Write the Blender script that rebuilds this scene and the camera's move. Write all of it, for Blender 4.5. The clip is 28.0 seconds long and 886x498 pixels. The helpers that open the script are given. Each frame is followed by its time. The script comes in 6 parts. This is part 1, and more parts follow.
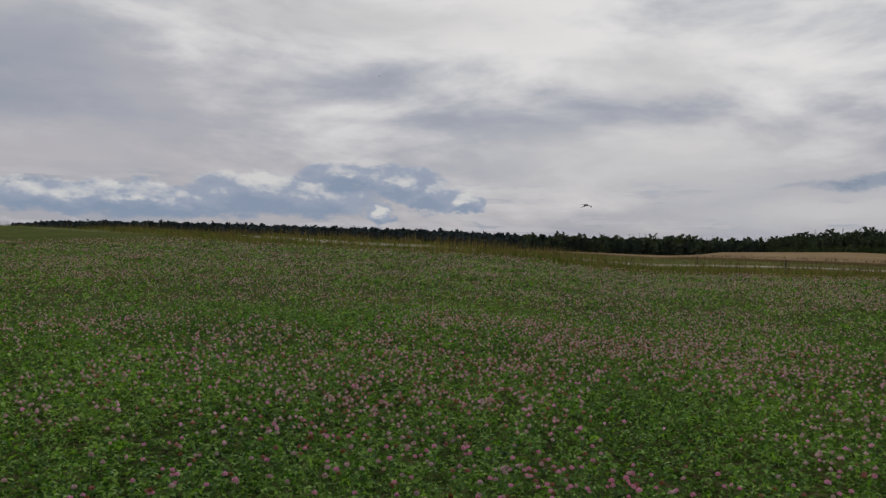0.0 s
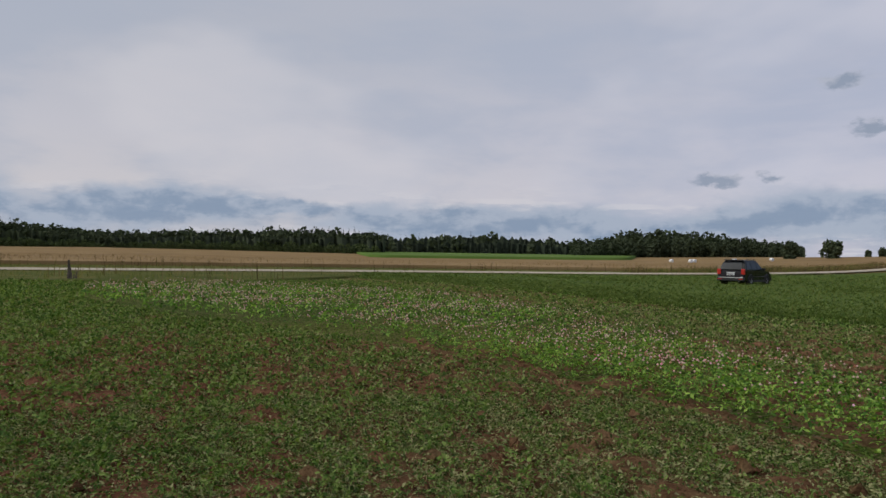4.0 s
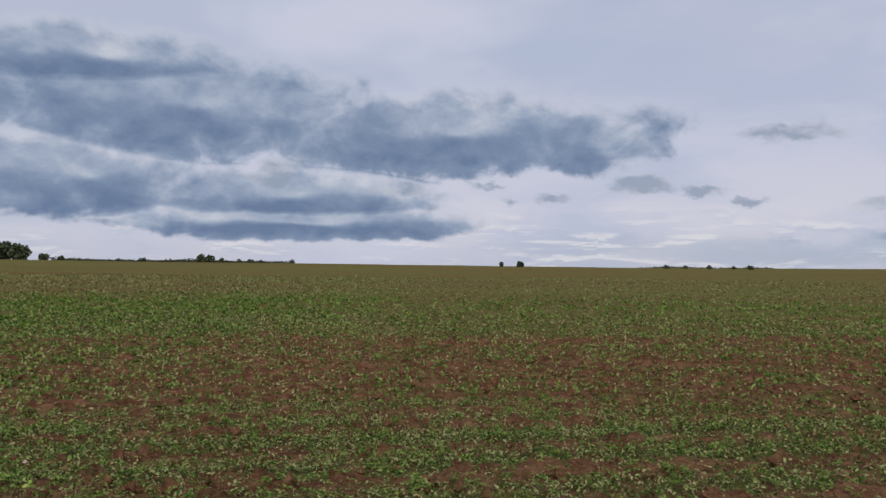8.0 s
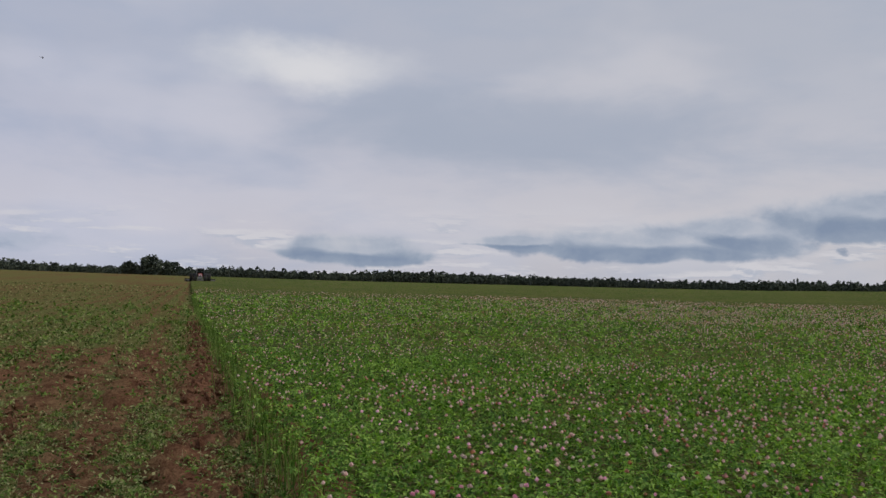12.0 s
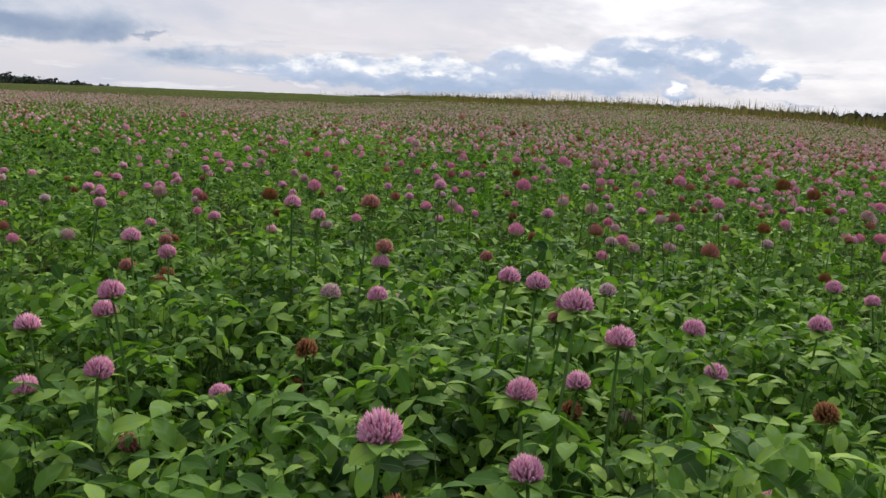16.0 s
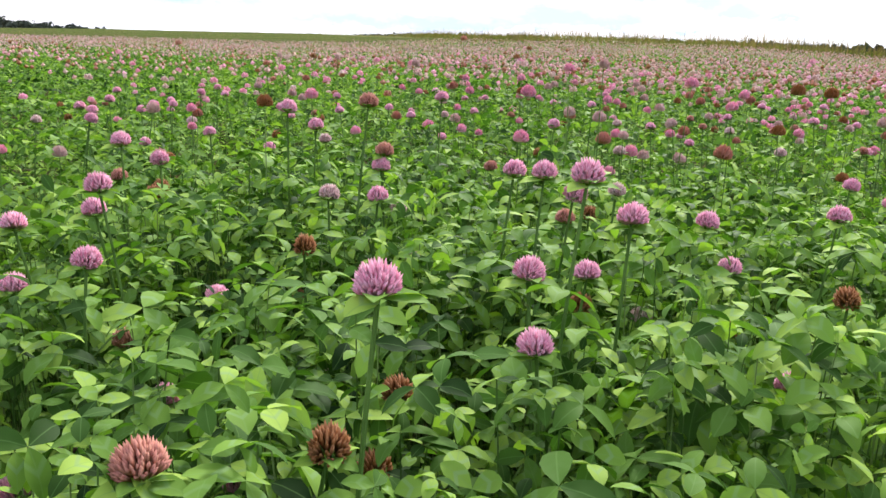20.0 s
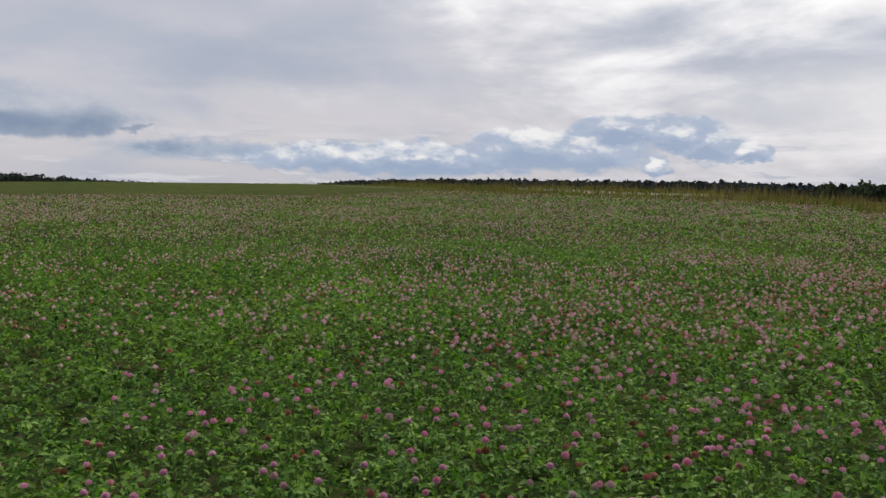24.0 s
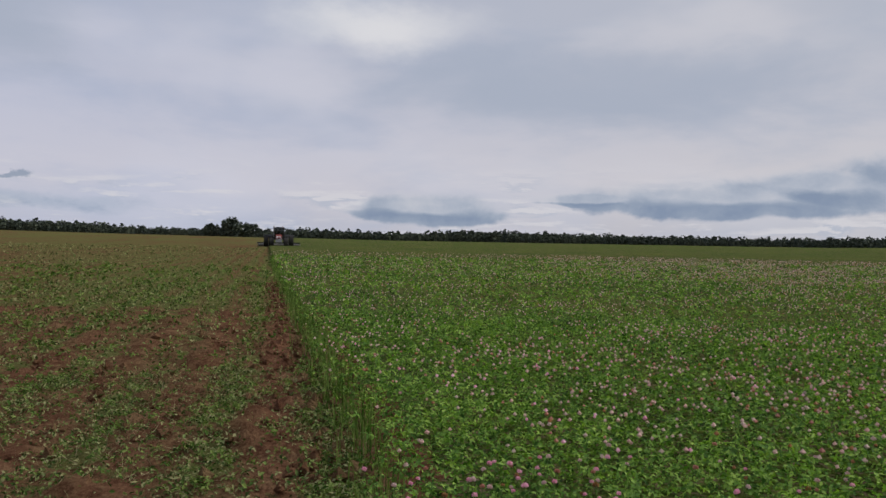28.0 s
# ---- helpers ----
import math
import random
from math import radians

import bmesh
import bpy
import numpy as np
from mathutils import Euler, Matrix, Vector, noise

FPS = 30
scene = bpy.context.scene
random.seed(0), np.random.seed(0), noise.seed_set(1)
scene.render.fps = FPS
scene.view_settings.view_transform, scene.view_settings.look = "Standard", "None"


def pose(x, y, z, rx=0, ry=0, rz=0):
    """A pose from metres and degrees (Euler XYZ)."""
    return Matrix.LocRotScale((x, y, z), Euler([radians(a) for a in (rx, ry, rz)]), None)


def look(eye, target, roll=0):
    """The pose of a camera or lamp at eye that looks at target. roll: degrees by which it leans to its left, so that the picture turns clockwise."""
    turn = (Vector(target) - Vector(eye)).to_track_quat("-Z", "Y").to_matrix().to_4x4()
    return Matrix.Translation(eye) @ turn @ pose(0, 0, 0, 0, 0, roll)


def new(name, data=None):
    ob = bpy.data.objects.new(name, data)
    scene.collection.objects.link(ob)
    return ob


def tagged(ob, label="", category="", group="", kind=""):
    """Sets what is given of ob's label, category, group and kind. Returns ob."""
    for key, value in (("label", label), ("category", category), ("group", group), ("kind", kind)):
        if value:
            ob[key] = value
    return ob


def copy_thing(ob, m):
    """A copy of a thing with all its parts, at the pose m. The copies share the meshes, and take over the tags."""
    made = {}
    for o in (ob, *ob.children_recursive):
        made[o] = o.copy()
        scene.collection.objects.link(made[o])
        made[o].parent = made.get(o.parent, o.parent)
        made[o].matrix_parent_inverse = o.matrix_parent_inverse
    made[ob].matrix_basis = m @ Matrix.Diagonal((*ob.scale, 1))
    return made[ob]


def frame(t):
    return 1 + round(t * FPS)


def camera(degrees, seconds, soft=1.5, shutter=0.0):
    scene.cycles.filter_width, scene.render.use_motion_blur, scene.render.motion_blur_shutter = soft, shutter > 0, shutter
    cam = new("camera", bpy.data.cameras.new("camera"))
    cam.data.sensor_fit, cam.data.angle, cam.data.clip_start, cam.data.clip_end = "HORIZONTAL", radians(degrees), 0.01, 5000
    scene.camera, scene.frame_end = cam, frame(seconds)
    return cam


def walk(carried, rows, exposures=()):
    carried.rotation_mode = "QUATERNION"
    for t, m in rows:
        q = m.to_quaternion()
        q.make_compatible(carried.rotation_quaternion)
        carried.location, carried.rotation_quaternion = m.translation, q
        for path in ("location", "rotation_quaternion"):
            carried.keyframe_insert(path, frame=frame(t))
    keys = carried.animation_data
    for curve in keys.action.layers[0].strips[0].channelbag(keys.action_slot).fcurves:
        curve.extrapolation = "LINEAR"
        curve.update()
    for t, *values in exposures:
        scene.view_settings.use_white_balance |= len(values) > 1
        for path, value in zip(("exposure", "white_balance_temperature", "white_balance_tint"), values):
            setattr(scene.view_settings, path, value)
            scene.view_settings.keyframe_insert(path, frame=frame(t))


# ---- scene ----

# A clover field under a clouded sky: one turn on the spot, a stoop to the flowers, and up again.
cam = camera(60.1, 28.0, soft=1.5)
# seconds, x, y, z, yaw, pitch, roll
ROWS = [
    (0.0, 0.000, 0.000, 1.500, 0.00, -0.14, -1.72),
    (0.5, 0.284, -0.040, 1.512, -7.51, -0.04, -1.47),
    (1.0, 0.548, -0.087, 1.504, -17.90, 0.10, -1.11),
    (1.5, 0.783, -0.105, 1.483, -30.85, 0.22, -1.23),
    (2.0, 0.998, -0.046, 1.495, -45.11, 0.39, -1.28),
    (2.5, 1.120, 0.075, 1.519, -58.67, 0.40, -1.18),
    (3.0, 1.196, 0.148, 1.524, -72.72, 0.26, -1.20),
    (3.5, 1.216, 0.117, 1.523, -83.96, 0.49, -1.04),
    (4.0, 1.240, 0.087, 1.515, -94.34, 0.79, -0.88),
    (4.5, 1.282, 0.043, 1.502, -105.41, 1.18, -0.70),
    (6.5, 0.942, -0.382, 1.494, -138.74, 1.43, -0.21),
    (7.0, 0.884, -0.468, 1.489, -149.81, 1.42, -0.27),
    (7.5, 0.872, -0.570, 1.490, -163.82, 1.55, -0.31),
    (8.0, 0.884, -0.649, 1.491, -180.05, 1.81, -0.36),
    (8.5, 0.890, -0.702, 1.484, -195.10, 2.07, -0.37),
    (9.0, 0.851, -0.719, 1.476, -206.95, 2.27, -0.67),
    (9.5, 0.773, -0.673, 1.479, -218.44, 2.40, -1.19),
    (10.0, 0.700, -0.602, 1.483, -229.09, 2.56, -1.63),
    (10.5, 0.644, -0.527, 1.480, -238.17, 2.61, -1.73),
    (11.0, 0.605, -0.432, 1.469, -247.96, 2.70, -1.51),
    (11.5, 0.548, -0.347, 1.463, -262.81, 2.78, -1.25),
    (12.0, 0.441, -0.246, 1.460, -278.94, 2.75, -1.47),
    (12.5, 0.330, -0.151, 1.466, -294.31, 3.19, -1.38),
    (13.0, 0.304, -0.052, 1.461, -304.79, 3.25, -1.32),
    (13.5, 0.321, 0.149, 1.435, -312.64, 2.93, -1.15),
    (15.5, 0.280, 0.601, 0.687, -337.95, -5.42, -2.52),
    (16.0, 0.292, 0.611, 0.601, -338.69, -10.05, -2.74),
    (16.5, 0.288, 0.620, 0.548, -339.02, -11.84, -2.61),
    (17.0, 0.284, 0.639, 0.544, -339.09, -12.71, -2.47),
    (17.5, 0.285, 0.630, 0.545, -339.18, -13.28, -2.25),
    (18.0, 0.284, 0.631, 0.545, -339.15, -13.97, -2.09),
    (18.5, 0.287, 0.632, 0.545, -338.95, -14.42, -1.97),
    (19.0, 0.287, 0.631, 0.545, -338.77, -14.40, -1.89),
    (19.5, 0.289, 0.633, 0.545, -338.65, -14.39, -1.84),
    (20.0, 0.287, 0.636, 0.541, -338.54, -14.45, -1.83),
    (20.5, 0.278, 0.619, 0.540, -336.63, -9.66, -1.39),
    (22.5, 0.312, 0.620, 0.554, -339.02, -7.55, -1.06),
    (23.0, 0.306, 0.609, 0.617, -339.45, -7.60, -0.81),
    (23.5, 0.319, 0.613, 0.849, -339.98, -7.67, -0.99),
    (24.0, 0.349, 0.554, 1.223, -339.85, -4.00, -0.94),
    (24.5, 0.355, 0.438, 1.421, -336.42, -3.55, -0.63),
    (25.0, 0.370, 0.327, 1.458, -325.47, -3.44, 0.61),
    (25.5, 0.386, 0.225, 1.465, -311.33, -2.88, 0.99),
    (26.0, 0.357, 0.131, 1.475, -296.16, -2.30, 0.66),
    (26.5, 0.325, 0.017, 1.484, -287.66, -1.41, -0.15),
    (27.0, 0.312, -0.104, 1.493, -279.17, -0.93, -0.44),
    (27.5, 0.307, -0.190, 1.492, -274.86, -0.57, -0.77),
    (28.0, 0.304, -0.242, 1.489, -273.49, -0.39, -1.05),
]
EXPOSURES = [(0.0, -0.4), (1.0, -0.38), (1.5, -0.3), (2.0, -0.15), (3.0, -0.05), (4.5, 0.05), (7.0, 0.2), (9.0, 0.1), (12.0, 0.0), (13.0, -0.32), (13.5, -0.4), (15.5, -0.05), (16.0, 0.45), (17.0, 0.8), (18.0, 1.3), (20.0, 1.5), (20.5, 1.05),
             (22.5, 0.75), (23.0, 0.6), (23.5, 0.3), (24.0, 0.1), (24.5, 0.1), (25.0, 0.15), (25.5, 0.55), (26.0, 0.42), (26.5, 0.15), (28.0, 0.05)]
walk(cam, [(t, pose(x, y, z, 90 + pitch, roll, yaw)) for t, x, y, z, yaw, pitch, roll in ROWS], EXPOSURES)

SUN_AZ, SUN_EL = 4.0, 38.0     # degrees, counted to the left from +y


# ---- node helpers ----
class Tree:
    """A thin wrapper to write node trees in one line a node."""
    def __init__(self, tree):
        self.tree = tree
        tree.nodes.clear()

    def node(self, kind, **given):
        n = self.tree.nodes.new(kind)
        for key, value in given.items():
            if key == "op":
                n.operation = value
            elif key == "blend":
                n.blend_type = value
        return n

    def put(self, socket, value):
        if isinstance(value, bpy.types.NodeSocket):
            self.tree.links.new(value, socket)
        elif value is not None:
            socket.default_value = value

    def math(self, op, a, b=None, c=None, clamp=False):
        n = self.node("ShaderNodeMath", op=op)
        n.use_clamp = clamp
        for i, v in enumerate((a, b, c)):
            self.put(n.inputs[i], v)
        return n.outputs[0]

    def vec(self, op, a, b=None):
        n = self.node("ShaderNodeVectorMath", op=op)
        self.put(n.inputs[0], a)
        self.put(n.inputs[1], b)
        return n.outputs["Value" if op in ("LENGTH", "DOT_PRODUCT", "DISTANCE") else "Vector"]

    def noise(self, vector, scale, detail=3.0, rough=0.55, distort=0.0):
        n = self.node("ShaderNodeTexNoise")
        self.put(n.inputs["Vector"], vector)
        n.inputs["Scale"].default_value, n.inputs["Detail"].default_value = scale, detail
        n.inputs["Roughness"].default_value, n.inputs["Distortion"].default_value = rough, distort
        return n.outputs["Fac"]

    def step(self, value, low, high, a=0.0, b=1.0):
        n = self.node("ShaderNodeMapRange")
        n.interpolation_type = "SMOOTHSTEP"
        for i, v in enumerate((value, low, high, a, b)):
            self.put(n.inputs[i], v)
        return n.outputs[0]

    def mix(self, fac, a, b, blend="MIX"):
        n = self.node("ShaderNodeMixRGB", blend=blend)
        for s, v in zip(n.inputs, (fac, a, b)):
            self.put(s, (*v, 1.0) if isinstance(v, tuple) and len(v) == 3 else v)
        return n.outputs[0]

    def ramp(self, fac, *stops):
        n = self.node("ShaderNodeValToRGB")
        while len(n.color_ramp.elements) < len(stops):
            n.color_ramp.elements.new(0.5)
        for e, (at, colour) in zip(n.color_ramp.elements, stops):
            e.position, e.color = at, (*colour, 1.0)
        self.put(n.inputs[0], fac)
        return n.outputs[0]

    def bump(self, height, strength, distance):
        n = self.node("ShaderNodeBump")
        self.put(n.inputs["Height"], height)
        n.inputs["Strength"].default_value, n.inputs["Distance"].default_value = strength, distance
        return n.outputs[0]


# ---- sky ----
# Clouds hang round the horizon: azimuth, elevation, half width, half height in degrees.
HEAPS = [(198.2, 11.8, 12.5, 3.3), (179.2, 10.4, 14.0, 2.7), (220.6, 12.5, 8.4, 2.6), (212.8, 6.8, 13.3, 2.5), (204.9, 6.4, 5.2, 2.2), (191.1, 5.7, 9.5, 1.9), (191.0, 3.8, 13.0, 1.2), (227.4, 12.1, 2.8, 2.4), (204.0, 14.5, 10.0, 2.0)]
WEST_HEAPS = [(66.0, 3.5, 9.5, 1.25), (88.0, 2.5, 5.4, 1.0), (50.7, 5.3, 8.4, 1.6), (60.3, 4.2, 5.0, 1.2), (75.5, 3.4, 4.0, 0.5)]
SMALL_CLOUDS = [(192.4, 7.2, 1.8, 1.5), (182.9, 6.1, 2.3, 0.7), (176.5, 6.5, 1.6, 0.35), (175.0, 5.3, 0.7, 0.5), (171.7, 5.6, 1.9, 0.5), (165.5, 6.5, 2.8, 0.9), (161.2, 5.9, 1.7, 0.5), (155.6, 9.7, 4.4, 0.9), (158.1, 5.1, 1.6, 0.4),
                (147.9, 4.7, 5.2, 0.7), (132.7, 4.4, 4.6, 1.0), (118.3, 5.9, 0.9, 0.25), (116.0, 4.1, 1.4, 0.3), (121.1, 3.7, 1.0, 0.3), (53.5, 2.9, 0.9, 0.45),
                (245.9, 5.9, 2.0, 0.5), (242.4, 6.1, 1.2, 0.45), (238.0, 12.3, 1.9, 0.7), (231.5, 11.1, 2.3, 1.1), (236.6, 9.0, 1.8, 0.6), (230.9, 5.5, 2.1, 0.4), (304.6, 7.6, 1.7, 0.6), (42.0, 4.2, 1.6, 0.35)]
BLUE_BANDS = [(226.0, 3.6, 18.0, 2.4), (234.0, 3.4, 14.0, 2.8), (242.0, 2.6, 16.0, 2.2), (262.0, 2.6, 20.0, 1.9), (24.0, 2.5, 9.0, 1.2), (328.2, 4.9, 8.0, 0.6), (312.4, 4.7, 14.0, 1.2), (305.0, 3.9, 14.0, 2.3), (287.0, 3.0, 14.0, 2.2), (278.4, 3.6, 7.0, 0.9), (135.0, 2.4, 26.0, 1.1), (30.0, 3.2, 18.0, 0.9)]
CUMULUS = [(22.0, 2.7, 13.0, 1.2), (14.3, 3.5, 4.6, 1.5), (9.6, 3.5, 4.4, 1.5), (7.0, 5.0, 3.6, 1.0), (3.0, 4.6, 3.0, 1.3), (1.2, 3.8, 2.2, 1.3), (358.6, 3.4, 1.6, 0.8), (4.8, 2.3, 1.1, 0.8)]
GREY_CLOUDS = [(75.0, 11.6, 20.0, 3.6), (117.6, 14.0, 7.0, 4.5), (33.0, 8.8, 9.0, 2.4), (150.0, 1.6, 26.0, 1.5)]
WHITE_CLOUDS = [(32.0, 16.5, 9.0, 4.0), (320.0, 9.1, 11.0, 2.0), (342.0, 12.7, 4.0, 1.6), (345.9, 13.4, 7.5, 2.1), (7.6, 15.8, 18.0, 2.6), (312.7, 9.7, 4.8, 1.8), (346.0, 6.0, 18.0, 4.5), (332.0, 3.0, 16.0, 2.2), (92.0, 15.5, 9.0, 2.4), (193.6, 3.5, 1.4, 0.9), (301.5, 3.4, 1.6, 0.35), (310.5, 4.7, 0.8, 0.7), (90.0, 2.0, 7.0, 0.35)]


def sky():
    world = bpy.data.worlds.new("clouded_sky")
    world.use_nodes = True
    scene.world = world
    t = Tree(world.node_tree)
    way = t.node("ShaderNodeTexCoord").outputs["Generated"]
    split = t.node("ShaderNodeSeparateXYZ")
    t.put(split.inputs[0], way)
    x, y, z = split.outputs
    az = t.math("MULTIPLY", t.math("ARCTAN2", t.math("MULTIPLY", x, -1.0), y), 57.29578)
    az = t.math("ADD", t.math("FLOORED_MODULO", t.math("SUBTRACT", az, 264.0), 360.0), 264.0)   # 264 to 624
    el = t.math("MULTIPLY", t.math("ARCSINE", z), 57.29578)
    flat = t.node("ShaderNodeCombineXYZ")
    for s, v in zip(flat.inputs, (az, el, 0.0)):
        t.put(s, v)
    flat = flat.outputs[0]
    tall = t.vec("MULTIPLY", way, (1.0, 1.0, 2.0))

    def wander(scale, detail, reach):
        n = t.node("ShaderNodeTexNoise")
        t.put(n.inputs["Vector"], tall)
        n.inputs["Scale"].default_value, n.inputs["Detail"].default_value, n.inputs["Roughness"].default_value = scale, detail, 0.58
        return t.vec("ADD", flat, t.vec("MULTIPLY", t.vec("SUBTRACT", n.outputs["Color"], (0.5, 0.5, 0.5)), reach))

    loose = wander(7.0, 6.0, (8.0, 4.4, 0.0))
    tight = wander(34.0, 6.0, (3.4, 1.9, 0.0))
    heaped = wander(11.0, 6.0, (3.0, 1.0, 0.0))
    fine = t.noise(tall, 14.0, 7.0, 0.58, 0.2)
    above = t.noise(t.vec("ADD", tall, (0.0, 0.0, 0.030)), 14.0, 7.0, 0.58, 0.2)
    lit = t.math("MULTIPLY", t.math("SUBTRACT", fine, above), 3.2)      # tops of the heaps face the light
    rough = t.math("MULTIPLY", t.math("SUBTRACT", fine, 0.5), 1.6)
    broad = t.noise(t.vec("MULTIPLY", way, (1.0, 1.0, 3.2)), 4.2, 6.0, 0.55, 0.2)
    veil = t.noise(t.vec("MULTIPLY", way, (1.0, 1.0, 2.2)), 2.2, 4.0, 0.5, 0.15)

    def bank(clouds, where):
        near = None
        turned = [(a if a >= 264 else a + 360, e, wide, high) for a, e, wide, high in clouds]
        turned += [(a + 360, e, wide, high) for a, e, wide, high in turned if a - 1.5 * wide < 264] + [(a - 360, e, wide, high) for a, e, wide, high in turned if a + 1.5 * wide > 624]
        for a, e, wide, high in turned:
            d = t.vec("LENGTH", t.vec("MULTIPLY", t.vec("SUBTRACT", where, (a, e, 0.0)), (1 / wide, 1 / high, 0.0)))
            near = d if near is None else t.math("MINIMUM", near, d)
        return t.math("SUBTRACT", 1.0, near)

    blue = t.node("ShaderNodeTexSky")
    blue.sky_type, blue.sun_disc = "NISHITA", False
    blue.sun_elevation, blue.sun_rotation = radians(SUN_EL), radians(-SUN_AZ)
    blue = t.mix(1.0, blue.outputs[0], (0.075, 0.075, 0.075), "MULTIPLY")
    # a thin high veil of cloud over the blue, paler and pinker towards the horizon
    grey = t.ramp(t.math("DIVIDE", el, 40.0, clamp=True), (0.0, (0.58, 0.575, 0.63)), (0.10, (0.70, 0.67, 0.705)), (0.22, (0.64, 0.635, 0.70)), (0.40, (0.54, 0.565, 0.65)), (1.0, (0.54, 0.57, 0.66)))
    base = t.mix(0.94, blue, grey)
    base = t.mix(t.step(broad, 0.38, 0.66, 0.0, 0.65), base, (0.46, 0.51, 0.62))
    base = t.mix(t.step(veil, 0.50, 0.66, 0.0, 0.6), base, (0.70, 0.69, 0.74))
    # the brightness round the hidden sun
    glow = t.vec("DOT_PRODUCT", way, (math.sin(radians(8)) * math.cos(radians(SUN_EL)), math.cos(radians(8)) * math.cos(radians(SUN_EL)), math.sin(radians(SUN_EL))))
    base = t.mix(t.step(t.math("ADD", glow, t.math("MULTIPLY", t.math("SUBTRACT", broad, 0.5), -0.5)), 0.78, 0.97, 0.0, 0.95), base, (1.18, 1.16, 1.15))
    base = t.mix(1.0, base, t.mix(t.step(glow, -0.5, 0.5), (0.95, 0.98, 1.07), (1.0, 1.0, 1.0)), "MULTIPLY")      # bluer away from the sun
    white = bank(WHITE_CLOUDS, loose)
    dull = bank(GREY_CLOUDS, loose)
    base = t.mix(t.step(t.math("ADD", dull, t.math("MULTIPLY", t.math("SUBTRACT", broad, 0.5), 1.4)), -0.25, 0.8, 0.0, 0.8), base, (0.43, 0.48, 0.59))
    base = t.mix(t.step(white, -0.1, 0.9, 0.0, 0.7), base, (0.90, 0.885, 0.89))
    # thin streaks of low cloud in rows towards the horizon
    rows = t.noise(t.vec("MULTIPLY", way, (1.0, 1.0, 7.0)), 9.0, 6.0, 0.6, 0.25)
    under = t.noise(t.vec("MULTIPLY", t.vec("ADD", way, (0.0, 0.0, 0.006)), (1.0, 1.0, 7.0)), 9.0, 6.0, 0.6, 0.25)
    low = t.math("MULTIPLY", t.step(el, 0.0, 0.8), t.step(el, 6.5, 2.5))
    base = t.mix(t.math("MULTIPLY", t.step(rows, 0.50, 0.64, 0.0, 0.75), low), base, t.mix(t.step(t.math("SUBTRACT", rows, under), -0.03, 0.04), (0.48, 0.53, 0.64), (0.74, 0.73, 0.77)))
    band = t.math("ADD", bank(BLUE_BANDS, loose), t.math("MULTIPLY", t.math("SUBTRACT", broad, 0.5), 1.2))
    base = t.mix(t.step(band, -0.1, 0.5, 0.0, 0.9), base, t.mix(t.step(t.math("ADD", band, lit), 0.2, 1.0), (0.42, 0.49, 0.61), (0.25, 0.34, 0.48)))
    billow = t.noise(t.vec("MULTIPLY", way, (1.0, 1.0, 1.35)), 17.0, 7.0, 0.55, 0.3)
    deep = ((0.05, (0.58, 0.61, 0.69)), (0.36, (0.36, 0.425, 0.55)), (0.66, (0.215, 0.285, 0.42)), (1.0, (0.135, 0.20, 0.33)))
    pale = ((0.05, (0.60, 0.62, 0.69)), (0.36, (0.46, 0.51, 0.61)), (0.66, (0.33, 0.395, 0.51)), (1.0, (0.25, 0.32, 0.45)))
    for clouds, shades, ragged in ((HEAPS, deep, 1.2), (WEST_HEAPS, pale, 0.9)):
        heap = bank(clouds, heaped)
        belly = t.math("SUBTRACT", bank(clouds, t.vec("ADD", heaped, (0.0, 0.5, 0.0))), heap)      # undersides are darkest
        heap = t.math("ADD", t.math("ADD", heap, 0.28), t.math("MULTIPLY", t.math("SUBTRACT", billow, 0.5), ragged))
        depth = t.math("ADD", t.math("ADD", 0.30, t.math("MULTIPLY", t.math("MINIMUM", heap, 0.6), 0.55)), t.math("MULTIPLY", t.math("MAXIMUM", t.math("MINIMUM", belly, 0.22), -0.22), 1.5))
        depth = t.math("SUBTRACT", t.math("ADD", depth, t.math("MULTIPLY", t.math("SUBTRACT", billow, 0.5), 0.9)), t.math("MULTIPLY", lit, 0.2))
        crest = t.step(belly, 0.06, -0.16)      # flat below, fading into the high cloud above
        base = t.mix(t.step(heap, -0.06, t.math("ADD", 0.20, t.math("MULTIPLY", crest, 0.45)), 0.0, 0.97), base, t.ramp(depth, *shades))
    small = t.math("ADD", bank(SMALL_CLOUDS, tight), t.math("MULTIPLY", rough, 0.5))
    body = t.ramp(t.math("SUBTRACT", small, lit), (0.0, (0.50, 0.53, 0.62)), (0.7, (0.30, 0.36, 0.47)))
    base = t.mix(t.step(small, -0.05, 0.6, 0.0, 0.85), base, body)
    puff = bank(CUMULUS, tight)
    brow = t.math("SUBTRACT", puff, bank(CUMULUS, t.vec("ADD", tight, (0.0, 0.5, 0.0))))
    puff = t.math("ADD", t.math("ADD", puff, 0.15), t.math("MULTIPLY", rough, 0.4))
    body = t.ramp(t.math("ADD", t.math("MULTIPLY", brow, -0.95), t.math("ADD", 0.58, t.math("MULTIPLY", lit, -0.55))), (0.0, (0.95, 0.945, 0.94)), (0.20, (0.74, 0.765, 0.82)), (0.38, (0.48, 0.55, 0.69)), (0.9, (0.36, 0.45, 0.61)))
    base = t.mix(t.step(puff, -0.06, 0.32, 0.0, 0.95), base, body)
    shade = t.node("ShaderNodeBackground")
    t.put(shade.inputs[0], base)
    shade.inputs[1].default_value = 0.85
    t.tree.links.new(shade.outputs[0], t.node("ShaderNodeOutputWorld").inputs[0])


